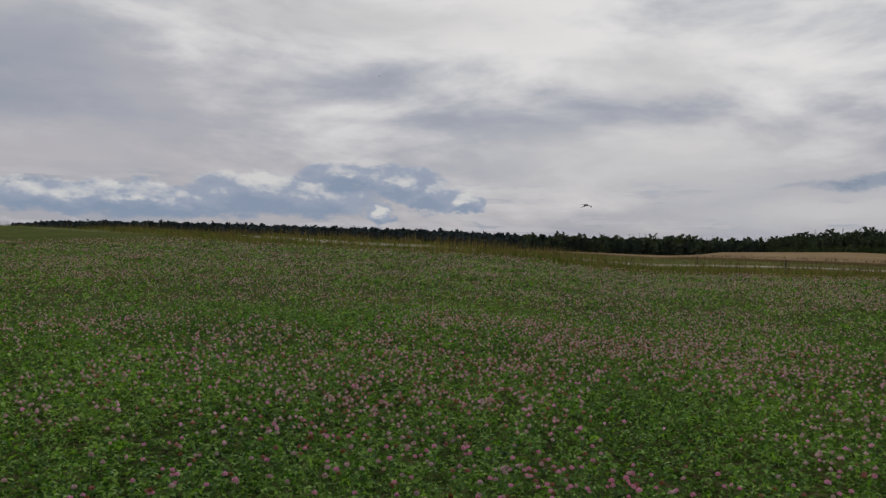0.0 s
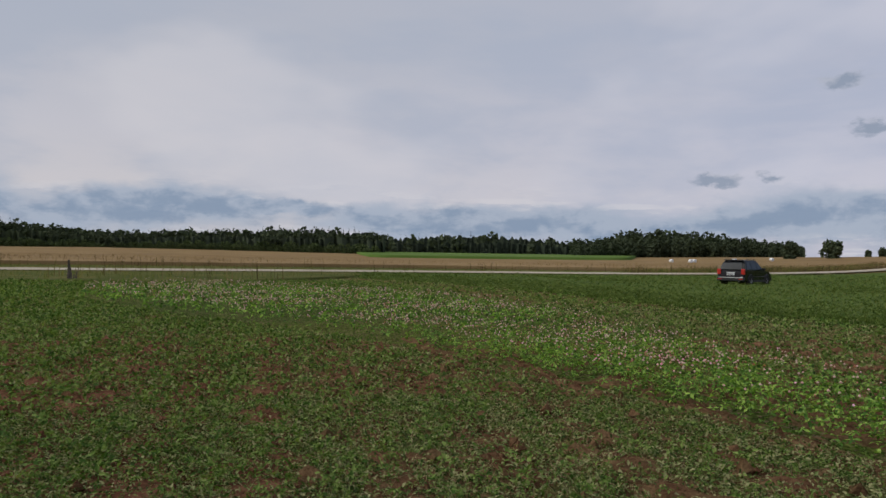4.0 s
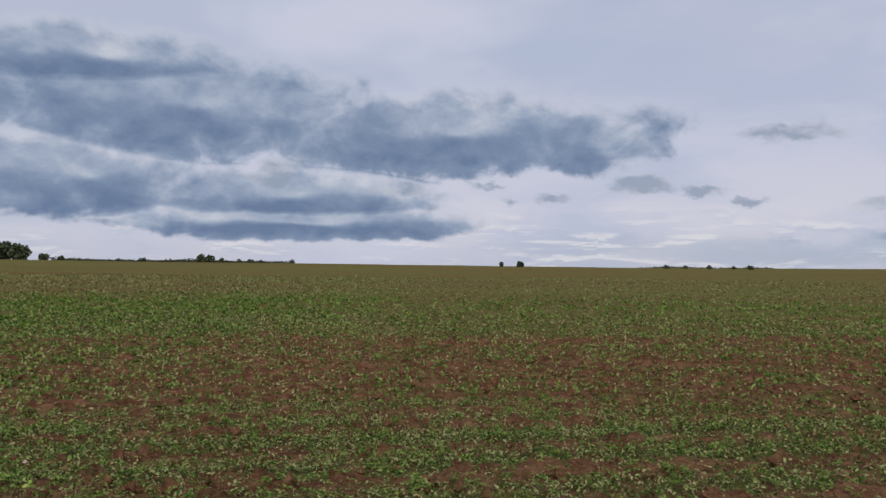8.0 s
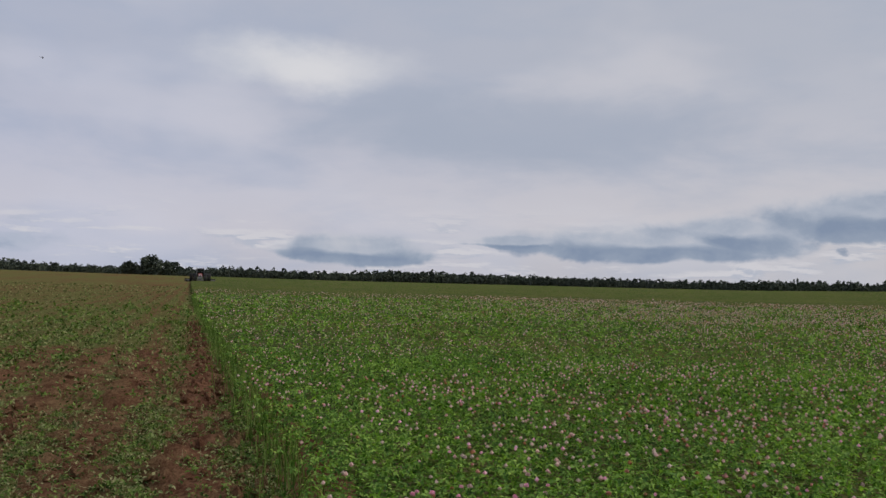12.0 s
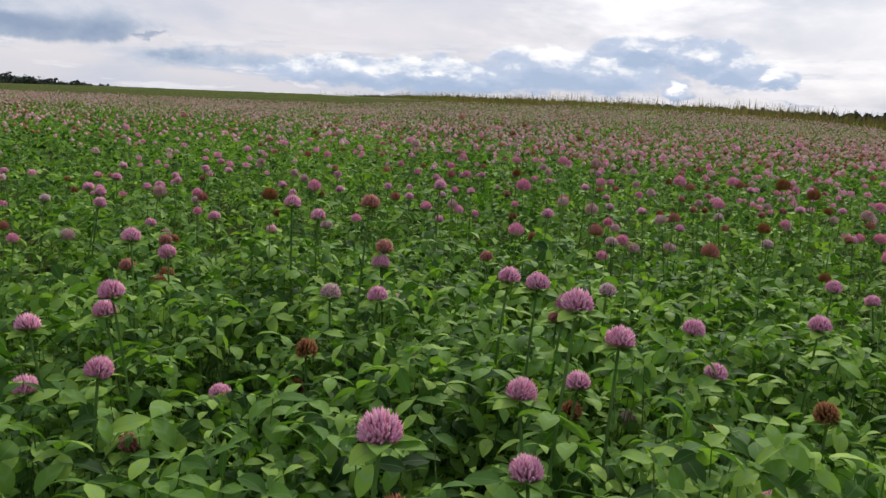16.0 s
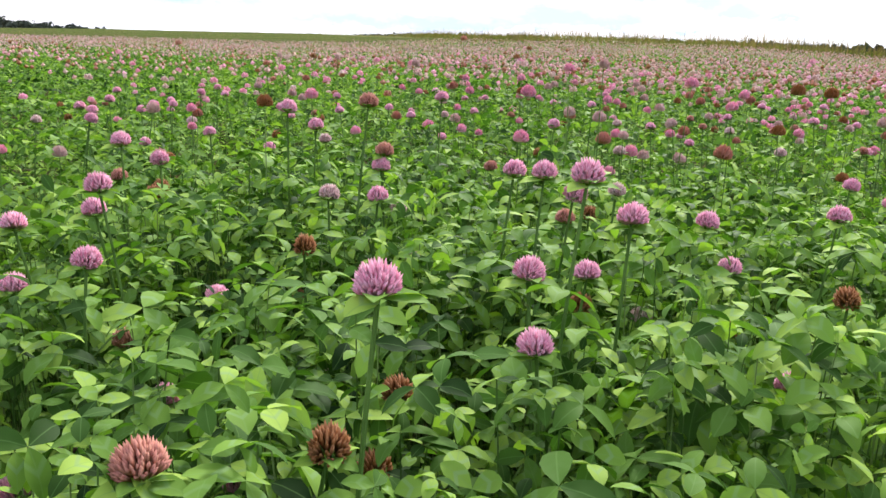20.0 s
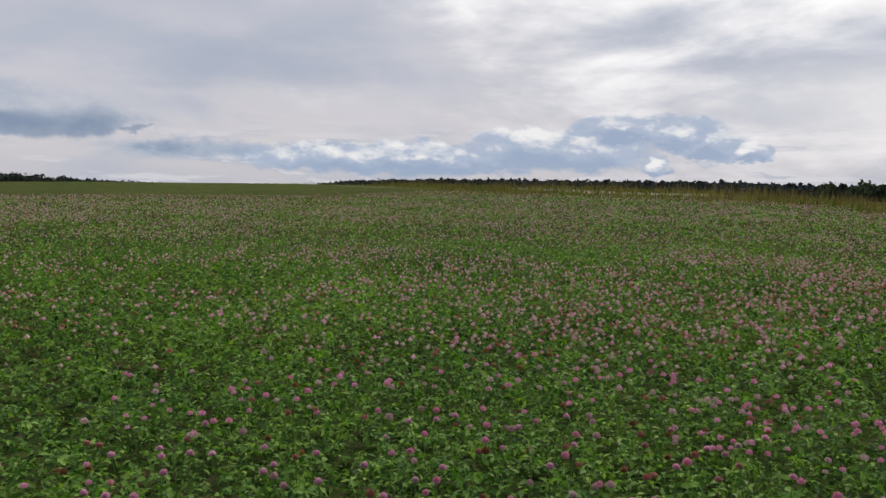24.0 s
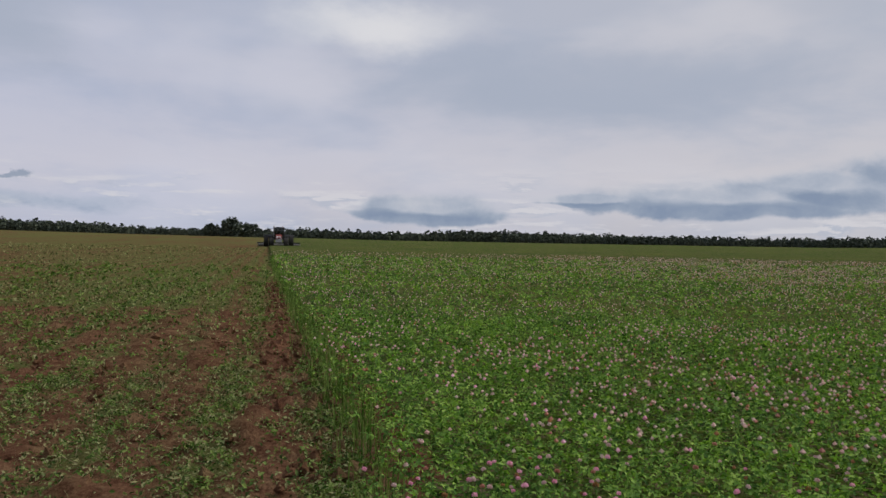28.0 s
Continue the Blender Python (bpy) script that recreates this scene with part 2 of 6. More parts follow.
sky()
sun = new("sun", bpy.data.lights.new("sun", "SUN"))
sun.data.energy, sun.data.angle, sun.data.color = 1.8, radians(10), (1.0, 0.96, 0.9)
sun.matrix_world = look((0, 0, 0), (math.sin(radians(SUN_AZ)) * math.cos(radians(SUN_EL)), -math.cos(radians(SUN_AZ)) * math.cos(radians(SUN_EL)), -math.sin(radians(SUN_EL))))
sun.location = (0, 0, 60)


# ---- materials ----
def material(name, shades, scale=8.0, rough=0.7, metal=0.0, bump=0.0, size=0.01, islands=0.0, through_light=0.0, detail=4.0, coat=0.0, objects=0.0, gloss=0.35):
    """A surface of several shades mixed by noise at two scales; islands and objects: how far loose pieces and things differ."""
    m = bpy.data.materials.new(name)
    m.use_nodes = True
    t = Tree(m.node_tree)
    at = t.node("ShaderNodeNewGeometry")
    where = at.outputs["Position"]
    mixed = t.math("ADD", t.math("MULTIPLY", t.noise(where, scale, detail), 0.6), t.math("MULTIPLY", t.noise(where, scale * 0.13, 2.0), 0.4))
    if islands:
        mixed = t.math("ADD", mixed, t.math("MULTIPLY", t.math("SUBTRACT", at.outputs["Random Per Island"], 0.5), islands))
    if objects:
        mixed = t.math("ADD", mixed, t.math("MULTIPLY", t.math("SUBTRACT", t.node("ShaderNodeObjectInfo").outputs["Random"], 0.5), objects))
    n = len(shades)
    colour = t.ramp(mixed, *[(0.3 + 0.4 * i / max(1, n - 1), c) for i, c in enumerate(shades)])
    s = t.node("ShaderNodeBsdfPrincipled")
    t.put(s.inputs["Base Color"], colour)
    t.put(s.inputs["Roughness"], t.math("ADD", rough - 0.08, t.math("MULTIPLY", mixed, 0.16)))
    s.inputs["Metallic"].default_value = metal
    s.inputs["Coat Weight"].default_value = coat
    s.inputs["Specular IOR Level"].default_value = gloss
    if bump:
        t.put(s.inputs["Normal"], t.bump(t.noise(where, scale * 3.1, 4.0), bump, size))
    out = s.outputs[0]
    if through_light:
        glow = t.node("ShaderNodeBsdfTranslucent")
        t.put(glow.inputs[0], t.mix(1.0, colour, (1.5, 1.6, 0.7), "MULTIPLY"))
        n = t.node("ShaderNodeMixShader")
        n.inputs[0].default_value = through_light
        t.tree.links.new(out, n.inputs[1])
        t.tree.links.new(glow.outputs[0], n.inputs[2])
        out = n.outputs[0]
    t.tree.links.new(out, t.node("ShaderNodeOutputMaterial").inputs[0])
    return m


def leaf_material():
    """Clover leaflets: mid green with a pale chevron across the blade; the blade's own coordinates are in its UV map."""
    m = bpy.data.materials.new("clover_leaf")
    m.use_nodes = True
    t = Tree(m.node_tree)
    at = t.node("ShaderNodeNewGeometry")
    uv = t.node("ShaderNodeUVMap")
    split = t.node("ShaderNodeSeparateXYZ")
    t.put(split.inputs[0], uv.outputs[0])
    across, along = t.math("ABSOLUTE", split.outputs[0]), split.outputs[1]
    patch = t.noise(at.outputs["Position"], 0.45, 3.0)
    value = t.math("ADD", t.math("MULTIPLY", at.outputs["Random Per Island"], 0.62), t.math("ADD", t.math("MULTIPLY", t.noise(at.outputs["Position"], 2.6, 3.0), 0.32), t.math("MULTIPLY", t.math("SUBTRACT", patch, 0.45), 0.55)))
    # random leaf tones, ends stretched to paint in shaded gaps and leaf highlights
    colour = t.ramp(value, (0.14, (0.010, 0.028, 0.008)), (0.36, (0.064, 0.140, 0.024)), (0.60, (0.162, 0.280, 0.046)), (0.86, (0.345, 0.475, 0.090)))
    mark = t.math("SUBTRACT", t.math("ADD", along, t.math("MULTIPLY", across, 0.35)), 0.52)
    mark = t.math("MULTIPLY", t.step(t.math("ABSOLUTE", mark), 0.03, 0.11, 1.0, 0.0), t.step(at.outputs["Random Per Island"], 0.3, 0.7, 0.0, 0.45))
    colour = t.mix(mark, colour, (0.20, 0.31, 0.17))
    vein = t.step(across, 0.0, 0.07, 0.35, 0.0)
    colour = t.mix(vein, colour, (0.16, 0.28, 0.09))
    s = t.node("ShaderNodeBsdfPrincipled")
    t.put(s.inputs["Base Color"], colour)
    s.inputs["Roughness"].default_value = 0.6
    s.inputs["Specular IOR Level"].default_value = 0.07
    glow = t.node("ShaderNodeBsdfTranslucent")
    t.put(glow.inputs[0], t.mix(1.0, colour, (1.40, 1.80, 0.50), "MULTIPLY"))
    n = t.node("ShaderNodeMixShader")
    n.inputs[0].default_value = 0.24
    t.tree.links.new(s.outputs[0], n.inputs[1])
    t.tree.links.new(glow.outputs[0], n.inputs[2])
    t.tree.links.new(n.outputs[0], t.node("ShaderNodeOutputMaterial").inputs[0])
    return m


def floret_material(name, base, tip, spread):
    """Florets run from a pale throat to a coloured tip, along V of their UV map."""
    m = bpy.data.materials.new(name)
    m.use_nodes = True
    t = Tree(m.node_tree)
    at = t.node("ShaderNodeNewGeometry")
    split = t.node("ShaderNodeSeparateXYZ")
    t.put(split.inputs[0], t.node("ShaderNodeUVMap").outputs[0])
    colour = t.mix(t.step(split.outputs[1], 0.15, 0.9), base, tip)
    value = t.math("ADD", t.math("MULTIPLY", at.outputs["Random Per Island"], 0.6), t.math("MULTIPLY", t.noise(at.outputs["Position"], 24.0, 2.0), 0.6))
    colour = t.mix(t.step(value, 0.3, 0.95, 0.0, spread), colour, tuple(min(1.0, c * 1.5 + 0.1) for c in base))
    colour = t.mix(t.step(value, 0.5, 0.1, 0.0, 0.5), colour, tuple(c * 0.55 for c in tip))
    s = t.node("ShaderNodeBsdfPrincipled")
    t.put(s.inputs["Base Color"], colour)
    s.inputs["Roughness"].default_value = 0.65
    glow = t.node("ShaderNodeBsdfTranslucent")
    t.put(glow.inputs[0], colour)
    n = t.node("ShaderNodeMixShader")
    n.inputs[0].default_value = 0.38
    t.tree.links.new(s.outputs[0], n.inputs[1])
    t.tree.links.new(glow.outputs[0], n.inputs[2])
    t.tree.links.new(n.outputs[0], t.node("ShaderNodeOutputMaterial").inputs[0])
    return m


LEAF = leaf_material()
PINK = floret_material("pink_floret", (0.93, 0.58, 0.69), (0.86, 0.35, 0.51), 0.30)
PALE = floret_material("pale_floret", (0.76, 0.57, 0.52), (0.68, 0.42, 0.42), 0.4)
RUST = floret_material("rust_floret", (0.38, 0.17, 0.07), (0.58, 0.24, 0.20), 0.35)
DEAD = floret_material("dead_floret", (0.20, 0.078, 0.024), (0.42, 0.17, 0.05), 0.3)
DUSTY = floret_material("dusty_pink_floret", (0.74, 0.51, 0.44), (0.68, 0.39, 0.36), 0.3)
BEIGE = floret_material("beige_floret", (0.64, 0.49, 0.41), (0.57, 0.40, 0.34), 0.3)
STEM = material("clover_stem", [(0.06, 0.12, 0.028), (0.12, 0.21, 0.050), (0.21, 0.29, 0.095)], 30, 0.6, islands=0.4, through_light=0.1, gloss=0.04)
def crop_material():
    """The crop seen as a whole: leaf greens, shade between leaves painted as dark gaps, and a rusty pink haze of
    flowers in patches.
    """
    m = bpy.data.materials.new("clover_canopy")
    m.use_nodes = True
    t = Tree(m.node_tree)
    where = t.node("ShaderNodeNewGeometry").outputs["Position"]
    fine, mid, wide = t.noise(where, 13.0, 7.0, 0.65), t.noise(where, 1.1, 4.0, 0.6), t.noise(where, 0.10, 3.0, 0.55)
    # the near-black low end is painted shade between the leaves
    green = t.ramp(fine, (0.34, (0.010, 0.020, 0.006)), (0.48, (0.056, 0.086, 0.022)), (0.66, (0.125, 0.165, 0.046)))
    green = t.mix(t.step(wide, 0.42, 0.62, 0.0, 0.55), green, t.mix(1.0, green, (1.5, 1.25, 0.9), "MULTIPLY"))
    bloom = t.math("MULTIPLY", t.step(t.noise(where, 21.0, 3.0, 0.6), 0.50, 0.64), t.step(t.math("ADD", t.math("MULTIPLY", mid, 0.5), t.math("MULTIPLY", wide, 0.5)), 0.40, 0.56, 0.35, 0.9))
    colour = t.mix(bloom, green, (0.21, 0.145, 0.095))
    s = t.node("ShaderNodeBsdfPrincipled")
    t.put(s.inputs["Base Color"], colour)
    s.inputs["Roughness"].default_value, s.inputs["Specular IOR Level"].default_value = 1.0, 0.0
    t.put(s.inputs["Normal"], t.bump(t.math("ADD", fine, mid), 1.0, 0.10))
    t.tree.links.new(s.outputs[0], t.node("ShaderNodeOutputMaterial").inputs[0])
    return m


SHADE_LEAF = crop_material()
LITTER = material("cut_clover", [(0.038, 0.062, 0.018), (0.115, 0.160, 0.050), (0.20, 0.250, 0.092), (0.28, 0.275, 0.135)], 1.6, 0.7, islands=0.9, through_light=0.15, gloss=0.04)
STRAW = material("cut_stalks", [(0.11, 0.12, 0.045), (0.22, 0.21, 0.10), (0.34, 0.28, 0.16)], 3.0, 0.8, islands=0.8, gloss=0.04)
REGROWTH = material("regrown_clover", [(0.044, 0.090, 0.018), (0.105, 0.172, 0.036), (0.190, 0.255, 0.072)], 5.0, 0.65, islands=0.6, through_light=0.2, gloss=0.04)
OLIVE = material("olive_clover", [(0.038, 0.066, 0.013), (0.070, 0.106, 0.021), (0.105, 0.140, 0.034)], 1.6, 0.9, bump=1.0, size=0.12, detail=9.0, gloss=0.04)
OLIVE_LEAF = material("olive_clover_leaf", [(0.036, 0.066, 0.012), (0.082, 0.128, 0.026), (0.155, 0.195, 0.055)], 0.6, 0.7, islands=0.6, through_light=0.15, gloss=0.06)


def field_material(name, browns, greens, bump, lean=0.50):
    """Disced land: streaks of bare soil and cut green along the tractor's line, breaking up into specks."""
    m = bpy.data.materials.new(name)
    m.use_nodes = True
    t = Tree(m.node_tree)
    where = t.node("ShaderNodeNewGeometry").outputs["Position"]
    turned = t.node("ShaderNodeVectorRotate")
    turned.rotation_type = "Z_AXIS"
    t.put(turned.inputs["Vector"], where)
    turned.inputs["Angle"].default_value = radians(-9.0)
    rows = t.vec("MULTIPLY", turned.outputs[0], (0.10, 1.0, 1.0))
    wide = t.noise(rows, 0.11, 4.0, 0.6)
    streak = t.noise(rows, 0.75, 5.0, 0.62, 0.3)
    speck = t.noise(where, 5.5, 6.0, 0.68)
    speck = t.math("ADD", t.math("MULTIPLY", speck, 0.6), t.math("MULTIPLY", t.noise(where, 30.0, 5.0, 0.7), 0.4))
    parts = t.node("ShaderNodeSeparateXYZ")
    t.put(parts.inputs[0], turned.outputs[0])
    bend = t.math("MULTIPLY", t.math("SINE", t.math("MULTIPLY", parts.outputs[0], 0.35)), -0.5)
    furrow = t.math("SINE", t.math("ADD", t.math("MULTIPLY", parts.outputs[1], 2 * math.pi / 0.86), bend))
    value = t.math("ADD", t.math("ADD", t.math("MULTIPLY", wide, 0.42), t.math("MULTIPLY", streak, 0.33)), t.math("MULTIPLY", speck, 0.45))
    value = t.math("ADD", value, t.math("MULTIPLY", furrow, 0.05))
    colour = t.mix(t.step(value, lean, lean + 0.20), t.ramp(speck, *[(0.32 + 0.18 * i, c) for i, c in enumerate(browns)]), t.ramp(speck, *[(0.32 + 0.18 * i, c) for i, c in enumerate(greens)]))
    s = t.node("ShaderNodeBsdfPrincipled")
    t.put(s.inputs["Base Color"], colour)
    s.inputs["Roughness"].default_value, s.inputs["Specular IOR Level"].default_value = 1.0, 0.0
    t.put(s.inputs["Normal"], t.bump(t.math("ADD", speck, streak), bump, 0.10))
    t.tree.links.new(s.outputs[0], t.node("ShaderNodeOutputMaterial").inputs[0])
    return m


STUBBLE = field_material("far_disced_soil", [(0.070, 0.040, 0.021), (0.140, 0.080, 0.041), (0.21, 0.124, 0.068)], [(0.064, 0.070, 0.022), (0.120, 0.122, 0.042), (0.185, 0.175, 0.074)], 1.0, 0.48)
SOIL = field_material("disced_soil", [(0.030, 0.013, 0.008), (0.145, 0.068, 0.040), (0.29, 0.148, 0.092)], [(0.040, 0.024, 0.011), (0.140, 0.088, 0.044), (0.25, 0.165, 0.085)], 1.0)
GRASS = material("verge_grass", [(0.056, 0.078, 0.016), (0.110, 0.128, 0.034), (0.20, 0.175, 0.070)], 0.35, 0.85, bump=0.8, size=0.1, islands=0.5, detail=8.0, through_light=0.35, gloss=0.04)
WEED = material("dry_weed", [(0.075, 0.058, 0.030), (0.13, 0.105, 0.048), (0.20, 0.145, 0.078)], 0.8, 0.85, islands=0.6, through_light=0.3, gloss=0.04)
MEADOW = material("bright_meadow", [(0.066, 0.120, 0.022), (0.090, 0.150, 0.032), (0.115, 0.165, 0.044)], 0.08, 0.9, bump=0.4, size=0.1, detail=8.0, gloss=0.04)
GRAIN = material("ripe_grain", [(0.155, 0.100, 0.046), (0.21, 0.140, 0.064), (0.265, 0.185, 0.092)], 0.09, 0.9, bump=0.7, size=0.15, islands=0.4, detail=9.0, gloss=0.04)
GRAVEL = material("gravel_road", [(0.32, 0.27, 0.20), (0.40, 0.345, 0.265), (0.47, 0.41, 0.32)], 1.4, 0.95, bump=0.6, size=0.03, detail=8.0, gloss=0.04)
SAND = material("pale_sand", [(0.30, 0.21, 0.15), (0.40, 0.29, 0.21), (0.47, 0.36, 0.27)], 1.8, 0.95, bump=0.5, size=0.03, detail=8.0, gloss=0.04)
SPRUCE = material("spruce_needles", [(0.034, 0.045, 0.031), (0.045, 0.058, 0.039), (0.060, 0.074, 0.048)], 0.25, 0.9, islands=0.4, gloss=0.04)
BROAD = material("broad_leaves", [(0.044, 0.056, 0.034), (0.060, 0.077, 0.044), (0.080, 0.099, 0.054)], 0.2, 0.85, islands=0.4, objects=0.35, through_light=0.1, gloss=0.04)
LIGHT_BROAD = material("willow_leaves", [(0.052, 0.074, 0.030), (0.078, 0.104, 0.042), (0.108, 0.136, 0.058)], 0.2, 0.75, islands=0.5, objects=0.3, through_light=0.1, gloss=0.04)
# distant foliage: the haze of the air is painted into these two colours
HAZE_BLUE_WOOD = material("haze_blue_wood", [(0.045, 0.058, 0.055), (0.055, 0.070, 0.064), (0.066, 0.082, 0.074)], 0.05, 0.9, islands=0.5, gloss=0.04)
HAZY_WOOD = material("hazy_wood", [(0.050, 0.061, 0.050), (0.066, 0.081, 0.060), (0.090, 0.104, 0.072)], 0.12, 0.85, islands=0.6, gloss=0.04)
BARK = material("bark", [(0.04, 0.032, 0.025), (0.09, 0.075, 0.06), (0.13, 0.11, 0.09)], 4.0, 0.9, bump=0.8, size=0.03)
OLD_WOOD = material("weathered_wood", [(0.03, 0.026, 0.022), (0.06, 0.05, 0.042), (0.10, 0.09, 0.078)], 9.0, 0.85, bump=0.6, size=0.01)
TYRE = material("tyre_rubber", [(0.012, 0.012, 0.012), (0.022, 0.021, 0.020), (0.05, 0.04, 0.032)], 5.0, 0.85, bump=0.4, size=0.01)
CAR_PAINT = material("black_car_paint", [(0.004, 0.004, 0.005), (0.006, 0.006, 0.007), (0.010, 0.009, 0.010)], 2.0, 0.16, gloss=0.28)
TRIM = material("dark_plastic", [(0.012, 0.012, 0.013), (0.02, 0.02, 0.021), (0.03, 0.03, 0.031)], 12.0, 0.6)
PANE = material("tinted_glass", [(0.015, 0.018, 0.02), (0.02, 0.024, 0.027), (0.03, 0.034, 0.037)], 1.0, 0.1, gloss=0.35)


def clear_glass():
    m = bpy.data.materials.new("cab_glass")
    m.use_nodes = True
    t = Tree(m.node_tree)
    clear, gloss, mixed = t.node("ShaderNodeBsdfTransparent"), t.node("ShaderNodeBsdfGlossy"), t.node("ShaderNodeMixShader")
    clear.inputs[0].default_value = (0.36, 0.39, 0.40, 1.0)
    gloss.inputs["Roughness"].default_value = 0.05
    mixed.inputs[0].default_value = 0.16
    t.tree.links.new(clear.outputs[0], mixed.inputs[1])
    t.tree.links.new(gloss.outputs[0], mixed.inputs[2])
    t.tree.links.new(mixed.outputs[0], t.node("ShaderNodeOutputMaterial").inputs[0])
    return m


CAB_GLASS = clear_glass()
TAIL = material("red_lamp", [(0.30, 0.012, 0.010), (0.42, 0.02, 0.015), (0.5, 0.04, 0.03)], 9.0, 0.25, coat=0.5)
STEEL = material("worn_steel", [(0.10, 0.10, 0.10), (0.22, 0.21, 0.20), (0.33, 0.31, 0.29)], 14.0, 0.45, metal=0.8)
ALLOY = material("alloy_rim", [(0.55, 0.55, 0.56), (0.66, 0.66, 0.67), (0.74, 0.74, 0.75)], 9.0, 0.35)
RED_PAINT = material("red_tractor_paint", [(0.17, 0.018, 0.012), (0.24, 0.03, 0.02), (0.28, 0.06, 0.04)], 3.0, 0.45, coat=0.2)
WHITE = material("white_film", [(0.62, 0.64, 0.66), (0.74, 0.75, 0.76), (0.82, 0.82, 0.82)], 3.0, 0.4, bump=0.3, size=0.03)
LAMP_GLASS = material("pale_lamp_glass", [(0.6, 0.6, 0.62), (0.72, 0.72, 0.74), (0.8, 0.8, 0.8)], 5.0, 0.15)
BRICK = material("brick_wall", [(0.16, 0.07, 0.05), (0.22, 0.10, 0.07), (0.26, 0.14, 0.10)], 6.0, 0.9, bump=0.4, size=0.02)
ROOF = material("grey_roof", [(0.16, 0.16, 0.165), (0.24, 0.24, 0.245), (0.30, 0.30, 0.31)], 3.0, 0.7)
PLUME = material("swallow_feathers", [(0.008, 0.008, 0.012), (0.014, 0.014, 0.02), (0.03, 0.03, 0.035)], 20.0, 0.6)


# ---- mesh helpers ----
def mesh_np(name, verts, tris, mats, uv=None, which=None, smooth=False):
    """A mesh from arrays: verts (n, 3), tris (m, 3), materials, uv for each vertex, material index for each triangle."""
    me = bpy.data.meshes.new(name)
    verts, tris = np.asarray(verts, np.float32), np.asarray(tris, np.int32)
    me.vertices.add(len(verts))
    me.vertices.foreach_set("co", verts.ravel())
    me.loops.add(tris.size)
    me.loops.foreach_set("vertex_index", tris.ravel())
    me.polygons.add(len(tris))
    me.polygons.foreach_set("loop_start", np.arange(0, tris.size, 3, dtype=np.int32))
    if uv is not None:
        layer = me.uv_layers.new(name="UVMap")
        layer.data.foreach_set("uv", np.asarray(uv, np.float32)[tris.ravel()].ravel())
    for m in mats:
        me.materials.append(m)
    if which is not None:
        me.polygons.foreach_set("material_index", np.asarray(which, np.int32))
    me.polygons.foreach_set("use_smooth", np.full(len(tris), smooth))
    me.update(calc_edges=True)
    return me


def part(name, data, mat=None, parent=None, label=""):
    """Links a bmesh or a mesh as one object, under a thing or a part if there is one."""
    if isinstance(data, bmesh.types.BMesh):
        me = bpy.data.meshes.new(name)
        data.to_mesh(me)
        data.free()
        data = me
    if mat:
        data.materials.clear()
        data.materials.append(mat)
    ob = new(name, data)
    if parent:
        ob.parent = parent
    if label:
        ob["label"] = label
    return ob


def box(size, at=(0, 0, 0), bevel=0.0, turn=(0, 0, 0), taper=1.0):
    bm = bmesh.new()
    bmesh.ops.create_cube(bm, size=1.0)
    for v in bm.verts:
        k = taper if v.co.z > 0 else 1.0
        v.co = Vector((v.co.x * size[0] * k, v.co.y * size[1] * k, v.co.z * size[2]))
    if bevel:
        bmesh.ops.bevel(bm, geom=bm.edges[:], offset=bevel, segments=2, affect="EDGES", profile=0.6)
    bmesh.ops.transform(bm, matrix=pose(*at, *turn), verts=bm.verts)
    return bm


def lathe(profile, segs=20, at=(0, 0, 0), turn=(0, 0, 0)):
    """Turns a profile of (radius, height) round z."""
    bm = bmesh.new()
    rings = []
    for r, h in profile:
        rings.append([bm.verts.new((r * math.cos(2 * math.pi * i / segs), r * math.sin(2 * math.pi * i / segs), h)) for i in range(segs)])
    for a, b in zip(rings, rings[1:]):
        for i in range(segs):
            bm.faces.new((a[i], a[(i + 1) % segs], b[(i + 1) % segs], b[i]))
    bm.faces.new(rings[0][::-1])
    bm.faces.new(rings[-1])
    bmesh.ops.transform(bm, matrix=pose(*at, *turn), verts=bm.verts)
    return bm


def tube(points, radii, segs=5):
    bm = bmesh.new()
    rings = []
    for i, (p, r) in enumerate(zip(points, radii)):
        d = (Vector(points[min(i + 1, len(points) - 1)]) - Vector(points[max(i - 1, 0)])).normalized()
        q = d.to_track_quat("Z", "Y")
        rings.append([bm.verts.new(Vector(p) + q @ Vector((r * math.cos(2 * math.pi * k / segs), r * math.sin(2 * math.pi * k / segs), 0))) for k in range(segs)])
    for a, b in zip(rings, rings[1:]):
        for k in range(segs):
            bm.faces.new((a[k], a[(k + 1) % segs], b[(k + 1) % segs], b[k]))
    bm.faces.new(rings[-1])
    return bm


def extrude(outline, width, at=(0, 0, 0), bevel=0.0):
    """A side view (x, z) drawn across y."""
    bm = bmesh.new()
    a = [bm.verts.new((x, -width / 2, z)) for x, z in outline]
    b = [bm.verts.new((x, width / 2, z)) for x, z in outline]
    bm.faces.new(a)
    bm.faces.new(b[::-1])
    n = len(outline)
    for i in range(n):
        bm.faces.new((a[i], b[i], b[(i + 1) % n], a[(i + 1) % n]))
    bmesh.ops.recalc_face_normals(bm, faces=bm.faces)
    if bevel:
        bmesh.ops.bevel(bm, geom=bm.edges[:], offset=bevel, segments=2, affect="EDGES")
    bmesh.ops.transform(bm, matrix=pose(*at), verts=bm.verts)
    return bm


def heading(az):
    """The unit vector towards an azimuth, counted to the left from +y."""
    return np.array([-math.sin(radians(az)), math.cos(radians(az))])


def at_az(az, r):
    return heading(az) * r


